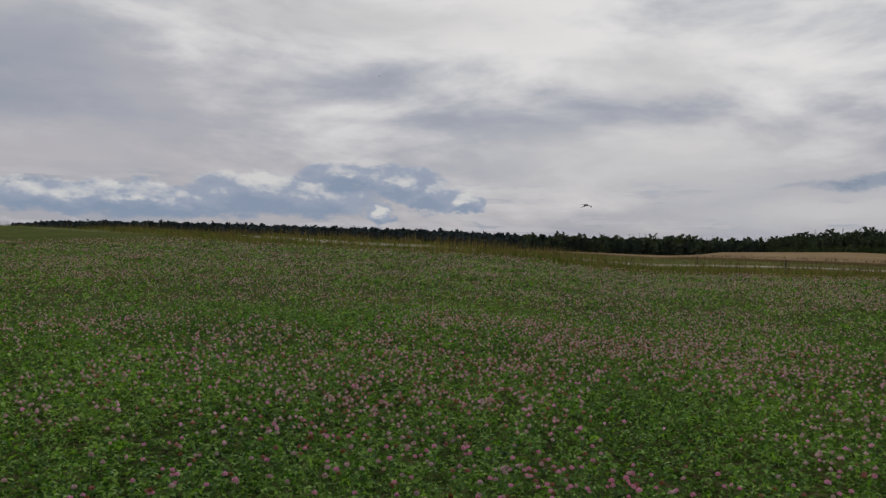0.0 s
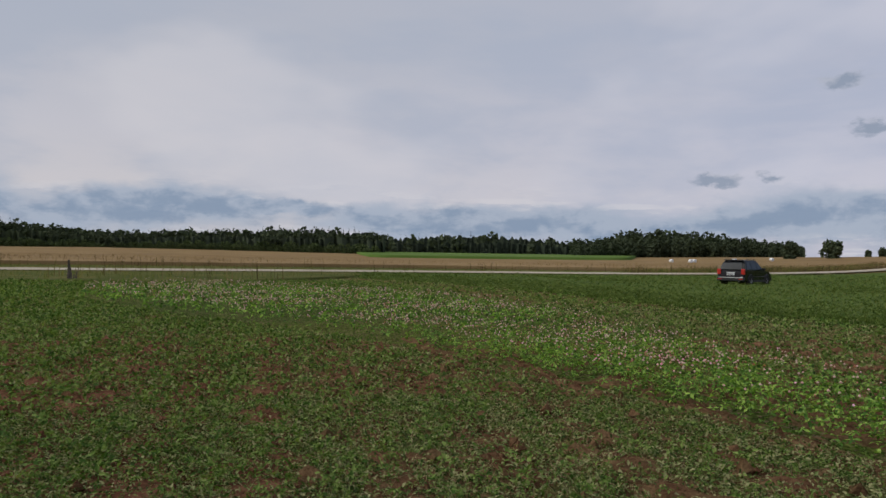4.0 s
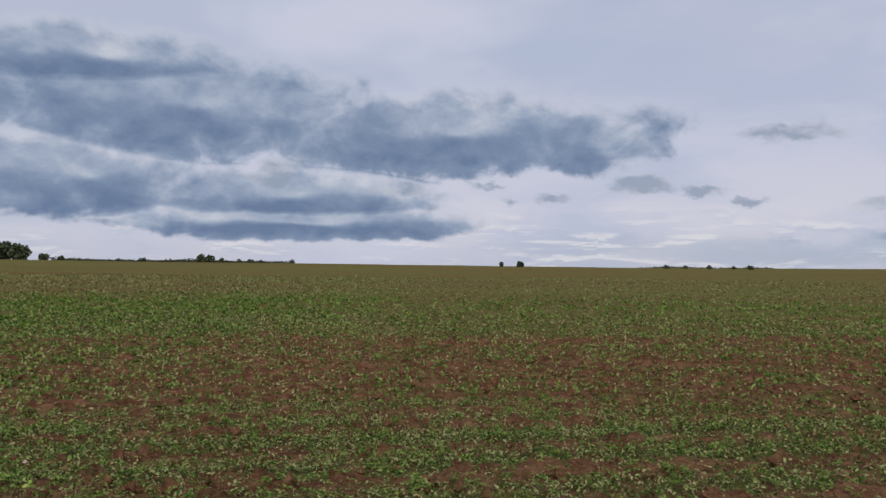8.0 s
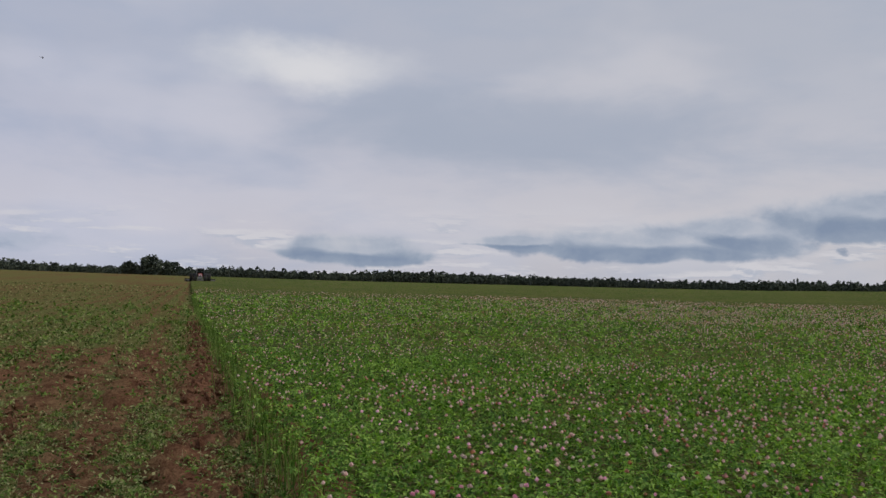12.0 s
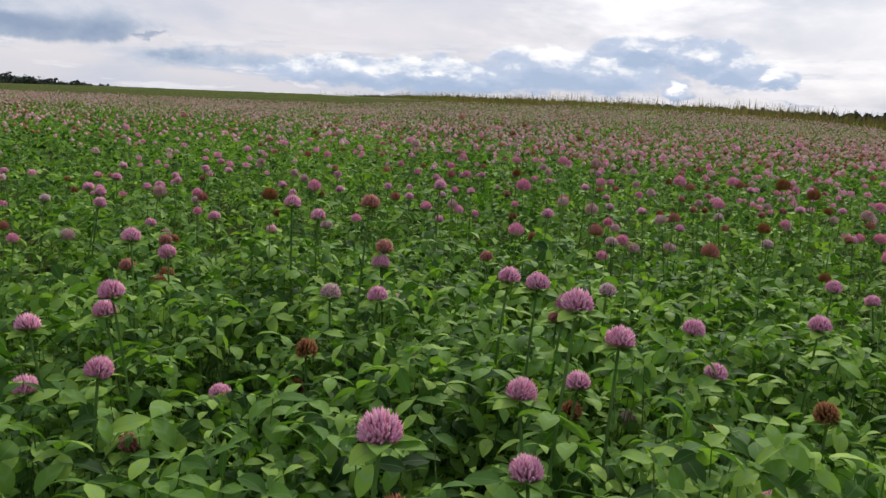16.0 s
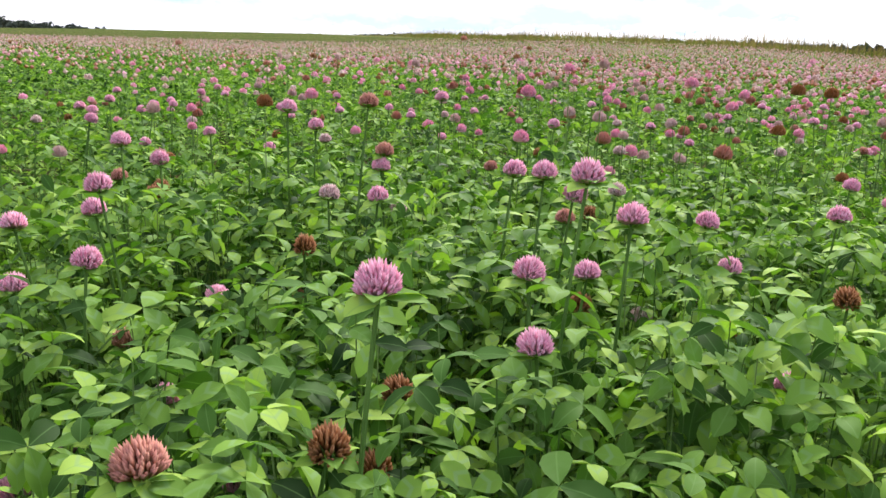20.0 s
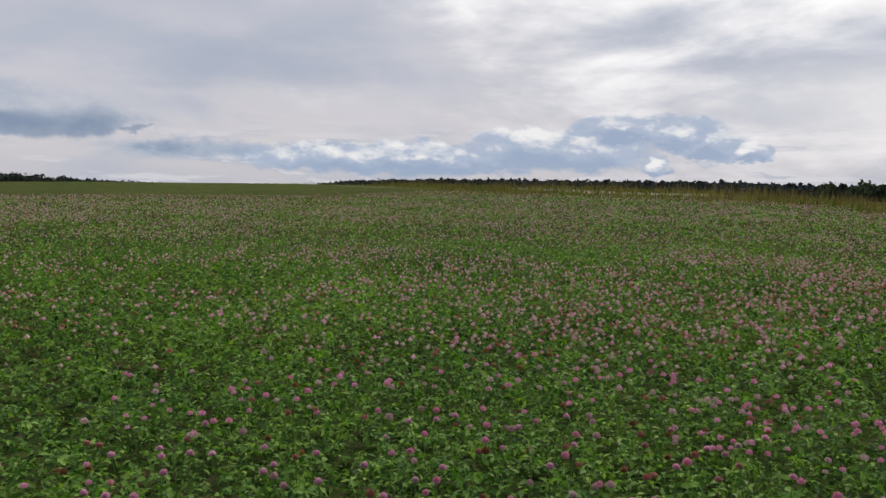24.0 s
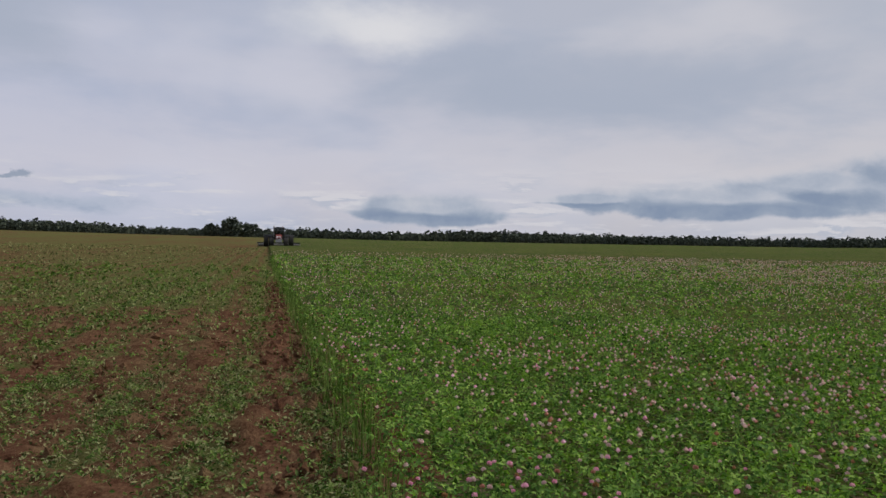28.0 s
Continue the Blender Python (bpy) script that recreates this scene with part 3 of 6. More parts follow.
# ---- the lie of the land ----
# azimuth: distance and elevation of the skyline of the ground, and how late the rise comes
LAND = [(0, 58, -0.2, 1.6), (12, 68, 0.15, 1.6), (21, 96, 0.40, 1.8), (30, 150, 0.52, 2.0), (45, 200, 0.40, 1.8), (60, 350, 0.16, 1.5), (90, 420, 0.14, 1.5),
        (110, 420, 0.30, 1.5), (126, 420, 0.48, 1.6), (145, 330, 0.45, 1.7), (165, 280, 0.48, 1.8), (185, 240, 0.64, 2.0), (212, 220, 0.72, 2.0),
        (228, 220, 0.72, 2.0), (238, 240, 0.45, 2.8), (252, 300, 0.26, 3.0), (270, 340, 0.30, 2.6), (290, 300, 0.38, 2.6), (317, 280, 0.05, 2.6),
        (332, 280, 0.35, 2.6), (340, 240, 0.10, 2.6), (345, 100, -0.75, 1.9), (352, 56, -0.75, 1.6), (356, 57, -0.45, 1.6), (360, 58, -0.2, 1.6)]
EYE = 1.5


def land(x, y):
    """Height of the ground at x, y (arrays or numbers)."""
    x, y = np.asarray(x, float), np.asarray(y, float)
    r, az = np.hypot(x, y), np.degrees(np.arctan2(-x, y)) % 360
    a = [row[0] for row in LAND]
    reach, el, late = (np.interp(az, a, [row[i] for row in LAND]) for i in (1, 2, 3))
    top = EYE + reach * np.tan(np.radians(el))
    q = r / reach
    return top * np.where(q < 1, np.minimum(q, 1) ** late, 1.0) + np.maximum(r - 1500, 0) * 0.002


def inside(x, y, poly):
    x, y = np.asarray(x), np.asarray(y)
    hit = np.zeros(x.shape, bool)
    for (x0, y0), (x1, y1) in zip(poly, poly[1:] + poly[:1]):
        if y0 != y1:
            hit ^= ((y0 > y) != (y1 > y)) & (x < (x1 - x0) * (y - y0) / (y1 - y0) + x0)
    return hit


def star_sheet(name, centre, poly, lift, mat, spokes=360, rings=60, power=2.0, skirt=0.0, waver=0.0, smooth=True, inset=0.0, rising=False):
    """A sheet over a polygon that can be seen whole from its centre, lifted over the ground, with an edge that goes down to it."""
    ang = np.linspace(0, 2 * np.pi, spokes, endpoint=False)
    d = np.stack([np.cos(ang), np.sin(ang)], 1)
    reach = np.full(spokes, 1e9)
    for p, q in zip(poly, poly[1:] + poly[:1]):
        p, e = np.array(p) - centre, np.array(q) - np.array(p)
        det = d[:, 0] * -e[1] + d[:, 1] * e[0]
        with np.errstate(all="ignore"):
            s = (p[0] * -e[1] + p[1] * e[0]) / det
            u = (d[:, 0] * p[1] - d[:, 1] * p[0]) / det
        ok = (abs(det) > 1e-9) & (s > 0) & (u >= -1e-6) & (u <= 1 + 1e-6)
        reach = np.where(ok & (s < reach), s, reach)
    reach = np.maximum(reach - inset, 0.5)
    k = np.linspace(0, 1, rings + 1)[1:] ** power
    xy = np.concatenate([[centre], (np.array(centre) + d[None] * (reach[None, :, None] * k[:, None, None])).reshape(-1, 2)])
    z = land(xy[:, 0], xy[:, 1]) + lift * (np.clip((np.hypot(xy[:, 0], xy[:, 1]) - 10.0) / 32.0, 0.08, 1.0) if rising else 1.0)
    if waver:
        z += waver * np.array([noise.noise((px * 2.3, py * 2.3, 0.0)) for px, py in xy])
    verts = np.c_[xy, z]
    idx = 1 + np.arange(rings * spokes).reshape(rings, spokes)
    nxt = np.roll(idx, -1, 1)
    tris = [np.stack([np.zeros(spokes, int), idx[0], nxt[0]], 1)]
    for i in range(rings - 1):
        tris += [np.stack([idx[i], idx[i + 1], nxt[i + 1]], 1), np.stack([idx[i], nxt[i + 1], nxt[i]], 1)]
    if skirt:
        low = verts[idx[-1]].copy()
        low[:, :2] += d * inset * 0.9
        low[:, 2] -= skirt
        base = len(verts)
        verts = np.concatenate([verts, low])
        lo = base + np.arange(spokes)
        tris += [np.stack([idx[-1], lo, np.roll(lo, -1)], 1), np.stack([idx[-1], np.roll(lo, -1), nxt[-1]], 1)]
    return new(name, mesh_np(name, verts, np.concatenate(tris), [mat], smooth=smooth))


# Plan of the fields
CLOVER = [(-420, -66), (-160, -26.6), (-63, -10.5), (-28, -4.45), (-14, -2.0), (-7.9, -0.92), (-5.5, -0.5), (-4.1, -0.3), (-2.6, -0.22), (-0.5, -0.28), (1.6, 0.3), (3.4, 1.3), (5.0, 2.6), (6.3, 4.0), (7.8, 5.9), (10.2, 9.2), (12.2, 12.8), (13.8, 15.3),
          (16.7, 16.8), (22, 18.6), (30, 24), (40, 30), (40, 44), (31, 46), (15, 46), (0, 45), (-12, 50), (-31, 80), (-130, 190), (-420, 300)]
STRIP = [(3.2, -5.3), (5.4, -4.2), (7.0, -3.6), (9.0, -2.8), (12.4, -1.4), (16, 1.1), (20.2, 5.0), (27, 10), (34, 12), (36, 8), (33.4, 2.4), (25.7, -3.0), (17.5, -4.5), (11.8, -4.8), (8.5, -5.3), (6.4, -5.6), (4.6, -5.8)]
UNCUT = [(13.4, -13.8), (19.2, -12.6), (22.6, -11.2), (27.6, -9.8), (36, -8.5), (48, -4), (58, 2), (72, 2), (78, -30), (86, -50), (112, -90), (138, -124), (146, -146), (84, -85), (33.7, -31)]
ROAD = [(-60, 160), (-24, 84), (-7, 55.5), (4.3, 58), (22, 78), (37, 88), (45, 82), (47.5, 72), (51, 64.5), (56.5, 55), (58.8, 44.5), (62, 32), (66.5, 20), (74.5, 7.6), (80, -10), (83.5, -28), (87, -38), (90.5, -46.5), (97, -56.5), (114, -78), (131, -95.2), (146, -119), (156, -139), (180, -172)]


def ground():
    """One sheet of ground, finer near the middle, that runs out to the horizon."""
    spokes, radii = 288, np.concatenate([[0.0], np.geomspace(0.4, 4500, 150)])
    ang = np.linspace(0, 2 * np.pi, spokes, endpoint=False)
    xy = np.concatenate([[[0.0, 0.0]], (radii[1:, None, None] * np.stack([np.cos(ang), np.sin(ang)], 1)[None]).reshape(-1, 2)])
    z = land(xy[:, 0], xy[:, 1])
    idx = 1 + np.arange((len(radii) - 1) * spokes).reshape(-1, spokes)
    nxt = np.roll(idx, -1, 1)
    tris = [np.stack([np.zeros(spokes, int), idx[0], nxt[0]], 1)]
    for i in range(len(idx) - 1):
        tris += [np.stack([idx[i], idx[i + 1], nxt[i + 1]], 1), np.stack([idx[i], nxt[i + 1], nxt[i]], 1)]
    ob = new("ground", mesh_np("ground", np.c_[xy, z], np.concatenate(tris), [STUBBLE], smooth=True))
    tagged(ob, "brown and olive disced field rolling to the horizon", "ground", kind="structure")


def near_soil():
    """The broken red-brown soil near by, with clods and furrows along the tractor's line."""
    cell, reach = 0.11, 17.0
    n = int(2 * reach / cell)
    g = np.linspace(-reach, reach, n + 1)
    gx, gy = np.meshgrid(g, g)
    x, y = gx.ravel(), gy.ravel() - 3.0
    u = heading(99.0)
    v = x * u[1] - y * u[0]
    rng = np.random.default_rng(3)
    lump = rng.normal(0, 1, (n + 1, n + 1))
    rough_clods = np.maximum(lump - 1.1, 0)
    for _ in range(2):
        lump = (lump + np.roll(lump, 1, 0) + np.roll(lump, -1, 0) + np.roll(lump, 1, 1) + np.roll(lump, -1, 1)) / 3.2
    edge = np.clip((reach - np.maximum(abs(x), abs(y + 3.0))) / 2.0, 0, 1)
    z = land(x, y) + 0.02 + edge * (0.026 * lump.ravel() + 0.034 * rough_clods.ravel() + 0.016 * np.sin(v * 2 * np.pi / 0.86 + np.pi + 0.5 * np.sin((x * u[0] + y * u[1]) * 0.35))) - (1 - edge) * 0.05
    i = np.arange((n + 1) ** 2).reshape(n + 1, n + 1)
    a, b, c, d = i[:-1, :-1].ravel(), i[:-1, 1:].ravel(), i[1:, 1:].ravel(), i[1:, :-1].ravel()
    mid = (x[a] + x[c]) / 2, (y[a] + y[c]) / 2
    keep = (np.hypot(mid[0], mid[1] + 3.0) < reach) & ~inside(mid[0], mid[1] - 0.45, CLOVER)
    tris = np.concatenate([np.stack([a, b, c], 1)[keep], np.stack([a, c, d], 1)[keep]])
    ob = new("disced_soil", mesh_np("disced_soil", np.c_[x, y, z], tris, [SOIL], smooth=True))
    tagged(ob, "loose red-brown soil broken by a disc harrow", "soil", kind="stuff")


ground()
near_soil()
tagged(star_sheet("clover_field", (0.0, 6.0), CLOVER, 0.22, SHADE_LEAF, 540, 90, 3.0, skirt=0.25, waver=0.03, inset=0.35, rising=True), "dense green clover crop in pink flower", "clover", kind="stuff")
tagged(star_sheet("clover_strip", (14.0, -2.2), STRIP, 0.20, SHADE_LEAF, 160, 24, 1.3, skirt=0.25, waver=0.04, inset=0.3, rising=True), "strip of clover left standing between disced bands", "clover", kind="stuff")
tagged(star_sheet("uncut_clover", (60.0, -35.0), UNCUT, 0.15, OLIVE, 300, 60, 1.2, skirt=0.3, waver=0.08), "bright green clover left beside the parked car", "clover", kind="stuff")


def ribbon(name, line, width, lift, mat, step=4.0):
    """A band of even width along a line of the plan, laid on the ground."""
    pts = []
    for (x0, y0), (x1, y1) in zip(line, line[1:]):
        n = max(1, int(math.hypot(x1 - x0, y1 - y0) / step))
        pts += [(x0 + (x1 - x0) * i / n, y0 + (y1 - y0) * i / n) for i in range(n)]
    pts = np.array(pts + [line[-1]])
    for _ in range(6):
        pts[1:-1] = (pts[:-2] + 2 * pts[1:-1] + pts[2:]) / 4
    d = np.gradient(pts, axis=0)
    d /= np.linalg.norm(d, axis=1)[:, None]
    side = np.stack([d[:, 1], -d[:, 0]], 1)
    rows = []
    for k in (-0.5, -0.36, -0.12, 0.12, 0.36, 0.5):
        p = pts + side * (k * width)
        rows.append(np.c_[p, land(p[:, 0], p[:, 1]) + lift - (0.12 if abs(k) == 0.5 else 0.0)])
    verts = np.concatenate(rows)
    n = len(pts)
    tris = []
    for r in range(5):
        a = r * n + np.arange(n - 1)
        tris += [np.stack([a, a + 1, a + n + 1], 1), np.stack([a, a + n + 1, a + n], 1)]
    return new(name, mesh_np(name, verts, np.concatenate(tris), [mat], smooth=True)), pts


# rough grass between the crop and the road, the grain beyond it, a meadow and the gravel road
VERGE = [(44, 8), (40, 30), (40, 44), (31, 46), (15, 46), (0, 45), (-12, 50), (-31, 80), (-130, 190), (-130, 420), (-20, 420), (20, 230), (47, 140), (68, 110), (74, 84), (77, 60), (84, 42), (96, 18), (104, -4), (108, -28), (104, -44), (100, -60), (92, -52), (84, -30), (80, -4), (60, 2)]
GRAIN_FIELD = [(72, 108), (76, 84), (78, 64), (86, 42), (98, 18), (106, -4), (112, -34), (112, -60), (126, -88), (156, -124), (186, -150), (240, -150), (300, -110), (330, -30), (330, 60), (300, 130), (240, 210), (170, 300), (60, 330), (20, 300), (36, 200), (52, 140)]
tagged(star_sheet("verge_grass", (50.0, 95.0), VERGE, 0.12, GRASS, 400, 50, 1.0, skirt=0.3, waver=0.05), "rough grass verge turning straw coloured", "grass", kind="stuff")
tagged(star_sheet("grain_field", (170.0, 60.0), GRAIN_FIELD, 0.55, GRAIN, 500, 60, 1.0, skirt=0.7, waver=0.05), "ripe tan grain field beyond the road", "grain", kind="stuff")
road, ROAD_LINE = ribbon("road", ROAD, 3.2, 0.30, GRAVEL)
tagged(road, "pale gravel farm road across the fields", "road", kind="structure")
MEADOW_PLAN = [tuple(at_az(a, r)) for a, r in ((252, 250), (262, 240), (271, 238), (273, 420), (262, 470), (251, 430))]
tagged(star_sheet("meadow", tuple(at_az(262, 330)), MEADOW_PLAN, 1.3, MEADOW, 120, 20, 1.0, skirt=2.0), "bright green meadow in front of a dark wood", "meadow", kind="stuff")


# ---- plants: templates ----
def turn_matrices(yaw, tilt, roll=None):
    cy, sy, ct, st = np.cos(yaw), np.sin(yaw), np.cos(tilt), np.sin(tilt)
    zero, one = np.zeros_like(yaw), np.ones_like(yaw)
    rz = np.stack([np.stack([cy, -sy, zero], 1), np.stack([sy, cy, zero], 1), np.stack([zero, zero, one], 1)], 1)
    rx = np.stack([np.stack([one, zero, zero], 1), np.stack([zero, ct, -st], 1), np.stack([zero, st, ct], 1)], 1)
    m = rz @ rx
    if roll is not None:
        cr, sr = np.cos(roll), np.sin(roll)
        m = m @ np.stack([np.stack([cr, zero, sr], 1), np.stack([zero, one, zero], 1), np.stack([-sr, zero, cr], 1)], 1)
    return m


def scatter(template, at, turns, size):
    """Copies a template (verts, tris, uv) to many places: one set of arrays."""
    v, f, uv = template
    n, k = len(at), len(v)
    verts = np.einsum("nij,kj->nki", turns, v) * np.asarray(size).reshape(n, 1, -1) + np.asarray(at)[:, None]
    tris = f[None] + (np.arange(n) * k)[:, None, None]
    return verts.reshape(-1, 3), tris.reshape(-1, 3), np.tile(uv, (n, 1))


def join(*pieces):
    """Joins sets of (verts, tris, uv, material index) into one."""
    vs, fs, us, ws, base = [], [], [], [], 0
    for v, f, u, w in pieces:
        vs.append(v), fs.append(f + base), us.append(u), ws.append(np.full(len(f), w))
        base += len(v)
    return np.concatenate(vs), np.concatenate(fs), np.concatenate(us), np.concatenate(ws)


# one leaflet, one long, lying along +y, folded a little along its midrib
_side = ((0.10, 0.09, 0.05), (0.26, 0.20, 0.09), (0.48, 0.265, 0.10), (0.72, 0.215, 0.06), (0.90, 0.10, -0.02))      # along, half width, height
BLADE = (np.array([(0, 0, 0), (0, 0.36, 0.05), (0, 0.72, 0.02), (0, 0.99, -0.09)] + [(-w, y, z) for y, w, z in _side] + [(w, y, z) for y, w, z in _side]),
         np.array([(0, 1, 4), (4, 1, 5), (5, 1, 6), (6, 1, 2), (6, 2, 7), (7, 2, 8), (8, 2, 3), (0, 9, 1), (9, 10, 1), (10, 11, 1), (11, 2, 1), (11, 12, 2), (12, 13, 2), (13, 3, 2)]),
         np.array([(0, 0), (0, 0.36), (0, 0.72), (0, 1.0)] + [(-w * 3, y) for y, w, z in _side] + [(w * 3, y) for y, w, z in _side]))
SIMPLE_BLADE = (np.array([(0, 0, 0), (-0.27, 0.52, 0.10), (0.27, 0.52, 0.10), (0, 1.0, -0.06)]), np.array([(0, 3, 1), (0, 2, 3)]), np.array([(0, 0), (-1, 0.5), (1, 0.5), (0, 1.0)]))


def threefold(blade, droop=0.25):
    """A clover leaf: three leaflets round a point."""
    out = []
    for yaw in (0.0, 2.0, -2.0):
        m = turn_matrices(np.array([yaw]), np.array([-droop]))[0]
        out.append((blade[0] @ m.T, blade[1], blade[2], 0))
    return join(*out)[:3]


LEAF_FINE, LEAF_PLAIN = threefold(BLADE), threefold(SIMPLE_BLADE)
GRASS_BLADE = (np.array([(-0.02, 0, 0), (0.02, 0, 0), (0.015, 0.06, 0.55), (-0.012, 0.07, 0.55), (0, 0.28, 1.0)]), np.array([(0, 1, 2), (0, 2, 3), (3, 2, 4)]), np.array([(0, 0), (1, 0), (1, 0.5), (0, 0.5), (0.5, 1)]))


def flower_template(florets, rings_of, lean, width, length, seed=1, shape=1.0):
    """A flower head one across: spindle-shaped florets set round a globe, the lower ones drooping by lean."""
    rng = np.random.default_rng(seed)
    spindle_v = np.array([(0, 0, 0), (0.5, 0, 0.74), (-0.25, 0.43, 0.74), (-0.25, -0.43, 0.74), (0.12, 0.0, 1.0)])
    spindle_f = np.array([(0, 2, 1), (0, 3, 2), (0, 1, 3), (1, 2, 4), (2, 3, 4), (3, 1, 4)])
    spindle_uv = np.array([(0, 0), (0, 0.7), (0.3, 0.7), (0.6, 0.7), (0, 1.0)])
    pieces = []
    low = -0.16 - lean
    for i in range(florets):
        up = 1 - (1 - low) * (i + 0.5) / florets
        ring, yaw = math.sqrt(max(0.0, 1 - up * up)), i * 2.39996 + rng.uniform(-0.25, 0.25)
        end = np.array((ring * math.cos(yaw) * 0.50, ring * math.sin(yaw) * 0.50, 0.26 + 0.54 * up * shape)) * rng.uniform(0.93, 1.06)
        root = np.array((end[0] * 0.34, end[1] * 0.34, -0.02 + 0.10 * max(end[2], 0.0)))
        q = np.array(Vector(end - root).to_track_quat("Z", "Y").to_matrix())
        v = (spindle_v * (width, width, np.linalg.norm(end - root))) @ q.T + root
        pieces.append((v, spindle_f, spindle_uv, 0))
    return join(*pieces)[:3]


HEAD_FINE = flower_template(190, 8, 0.02, 0.098, 0.46, 1)
HEAD_MID = flower_template(17, 5, 0.0, 0.30, 0.44, 2)
HEAD_DEAD = flower_template(110, 6, 0.40, 0.12, 0.42, 3, 1.15)
DIAMOND = (np.array([(0.5, 0.05, 0.25), (0.02, 0.5, 0.32), (-0.5, -0.03, 0.25), (0.0, -0.5, 0.3), (0.03, 0.0, 0.8), (0.0, 0.0, -0.1)]), np.array([(0, 1, 4), (1, 2, 4), (2, 3, 4), (3, 0, 4), (1, 0, 5), (2, 1, 5), (3, 2, 5), (0, 3, 5)]), np.array([(0, 0.6)] * 4 + [(0, 1.0), (0, 0.0)]))
OCTA = (np.array([(0.5, 0, 0.1), (-0.25, 0.43, 0.1), (-0.25, -0.43, 0.1), (0, 0, 0.85), (0, 0, 0.1)]), np.array([(0, 1, 3), (1, 2, 3), (2, 0, 3)]), np.array([(0, 0.5), (0, 0.5), (0, 0.5), (0, 1), (0, 0)]))


def lumps(x, y):
    """Clumps of the crop, a hand to an arm across: -1 in the hollows, 1 on the crowns."""
    wx, wy = x + 0.13 * np.sin(y * 7.3) + 0.21 * np.sin(y * 2.9 + 1.0), y + 0.12 * np.sin(x * 6.7 + 0.6) + 0.19 * np.sin(x * 3.1)
    return 0.45 * np.sin(wx * 11.3) * np.sin(wy * 9.7) + 0.3 * np.sin(wx * 5.1 + 0.7) * np.sin(wy * 5.9 + 1.9) + 0.5 * np.sin(wx * 29.0 + 1.3 * np.sin(wy * 13.0)) * np.sin(wy * 25.0 + 1.1 * np.sin(wx * 15.0))


def canopy_height(x, y):
    """How high the crop stands: uneven at three scales."""
    return 0.325 + 0.035 * np.sin(x * 1.7 + 1.3 * np.sin(y * 0.9)) * np.sin(y * 1.4 + 0.8 * np.sin(x * 0.7)) + 0.095 * lumps(x, y)


def band(rng, r0, r1, density, centre=(0.3, 0.4), grow=0.0):
    """Random places in a ring, thinning outwards by the power grow."""
    n = int(density * math.pi * (r1 * r1 - r0 * r0))
    r = np.sqrt(rng.uniform(r0 * r0, r1 * r1, n))
    if grow:
        keep = rng.uniform(0, 1, n) < (r0 / r) ** grow
        r = r[keep]
    a = rng.uniform(0, 2 * np.pi, len(r))
    return centre[0] + r * np.cos(a), centre[1] + r * np.sin(a), r


def in_crop(x, y, ragged=0.13):
    """Whether a plant stands there: the edge of the crop is ragged."""
    wobble = (ragged + 0.20 * np.clip(x - 2.0, 0.0, 1.0) * (y > x - 3.5)) * (np.sin(x * 5.1 + y * 3.3) + np.sin(x * 11.7 - y * 9.1) * 0.7 + np.sin(y * 23.0 + x * 17.0) * 0.6)
    slight = 0.07 * (np.sin(x * 5.1 + y * 3.3) + np.sin(x * 11.7 - y * 9.1) * 0.7)
    return inside(x + wobble, y + wobble, CLOVER) | inside(x + slight, y + slight, STRIP)


LOW_EYE = np.array([0.29, 0.63])


def in_front(x, y):
    """The wedge of crop before the stooping camera."""
    dx, dy = np.asarray(x) - LOW_EYE[0], np.asarray(y) - LOW_EYE[1]
    r, az = np.hypot(dx, dy), np.degrees(np.arctan2(-dx, dy))
    return (r < 1.75) & (abs(az - 21.5) < 40)


def leaf_band(name, r0, r1, density, size, template, seed, label, floor=0.35, grow=0.0, centre=(0.3, 0.4), bare=None):
    rng = np.random.default_rng(seed)
    x, y, r = band(rng, r0, r1, density, centre, grow)
    keep = in_crop(x, y)
    keep &= rng.uniform(-0.6, 0.5, len(x)) < 1.5 * lumps(x, y) + (0.40 if bare else 0.05)
    if bare is not None:
        keep &= in_front(x, y) == bare
        ahead = np.degrees(np.arctan2(LOW_EYE[0] - x, y - LOW_EYE[1]))
        keep &= bare | (abs(ahead - 21.5) < 44) | (r > 3.2) | (rng.uniform(0, 1, len(x)) < 0.2)      # thin where nobody looks down on it
    x, y, r = x[keep], y[keep], r[keep]
    n = len(x)
    depth = rng.uniform(0, 1, n) ** 0.85
    z = land(x, y) + canopy_height(x, y) * (floor + ((0.90 if bare else 1.0) - floor) * depth)
    scale = size * rng.uniform(0.5, 1.45, n) * np.maximum(1.0, (r / r0) ** (grow * 0.5) if grow else 1.0)
    turns = turn_matrices(rng.uniform(0, 6.283, n), rng.normal(0, 0.40, n), rng.normal(0, 0.40, n))
    scale = scale[:, None] * np.stack([rng.uniform(0.75, 1.1, n)] * 2 + [rng.uniform(0.7, 1.3, n)], 1)
    v, f, u = scatter(template, np.stack([x, y, z], 1), turns, scale)
    ob = new(name, mesh_np(name, v, f, [LEAF], u, smooth=True))
    return tagged(ob, label, "clover", kind="stuff"), np.stack([x, y, z], 1)


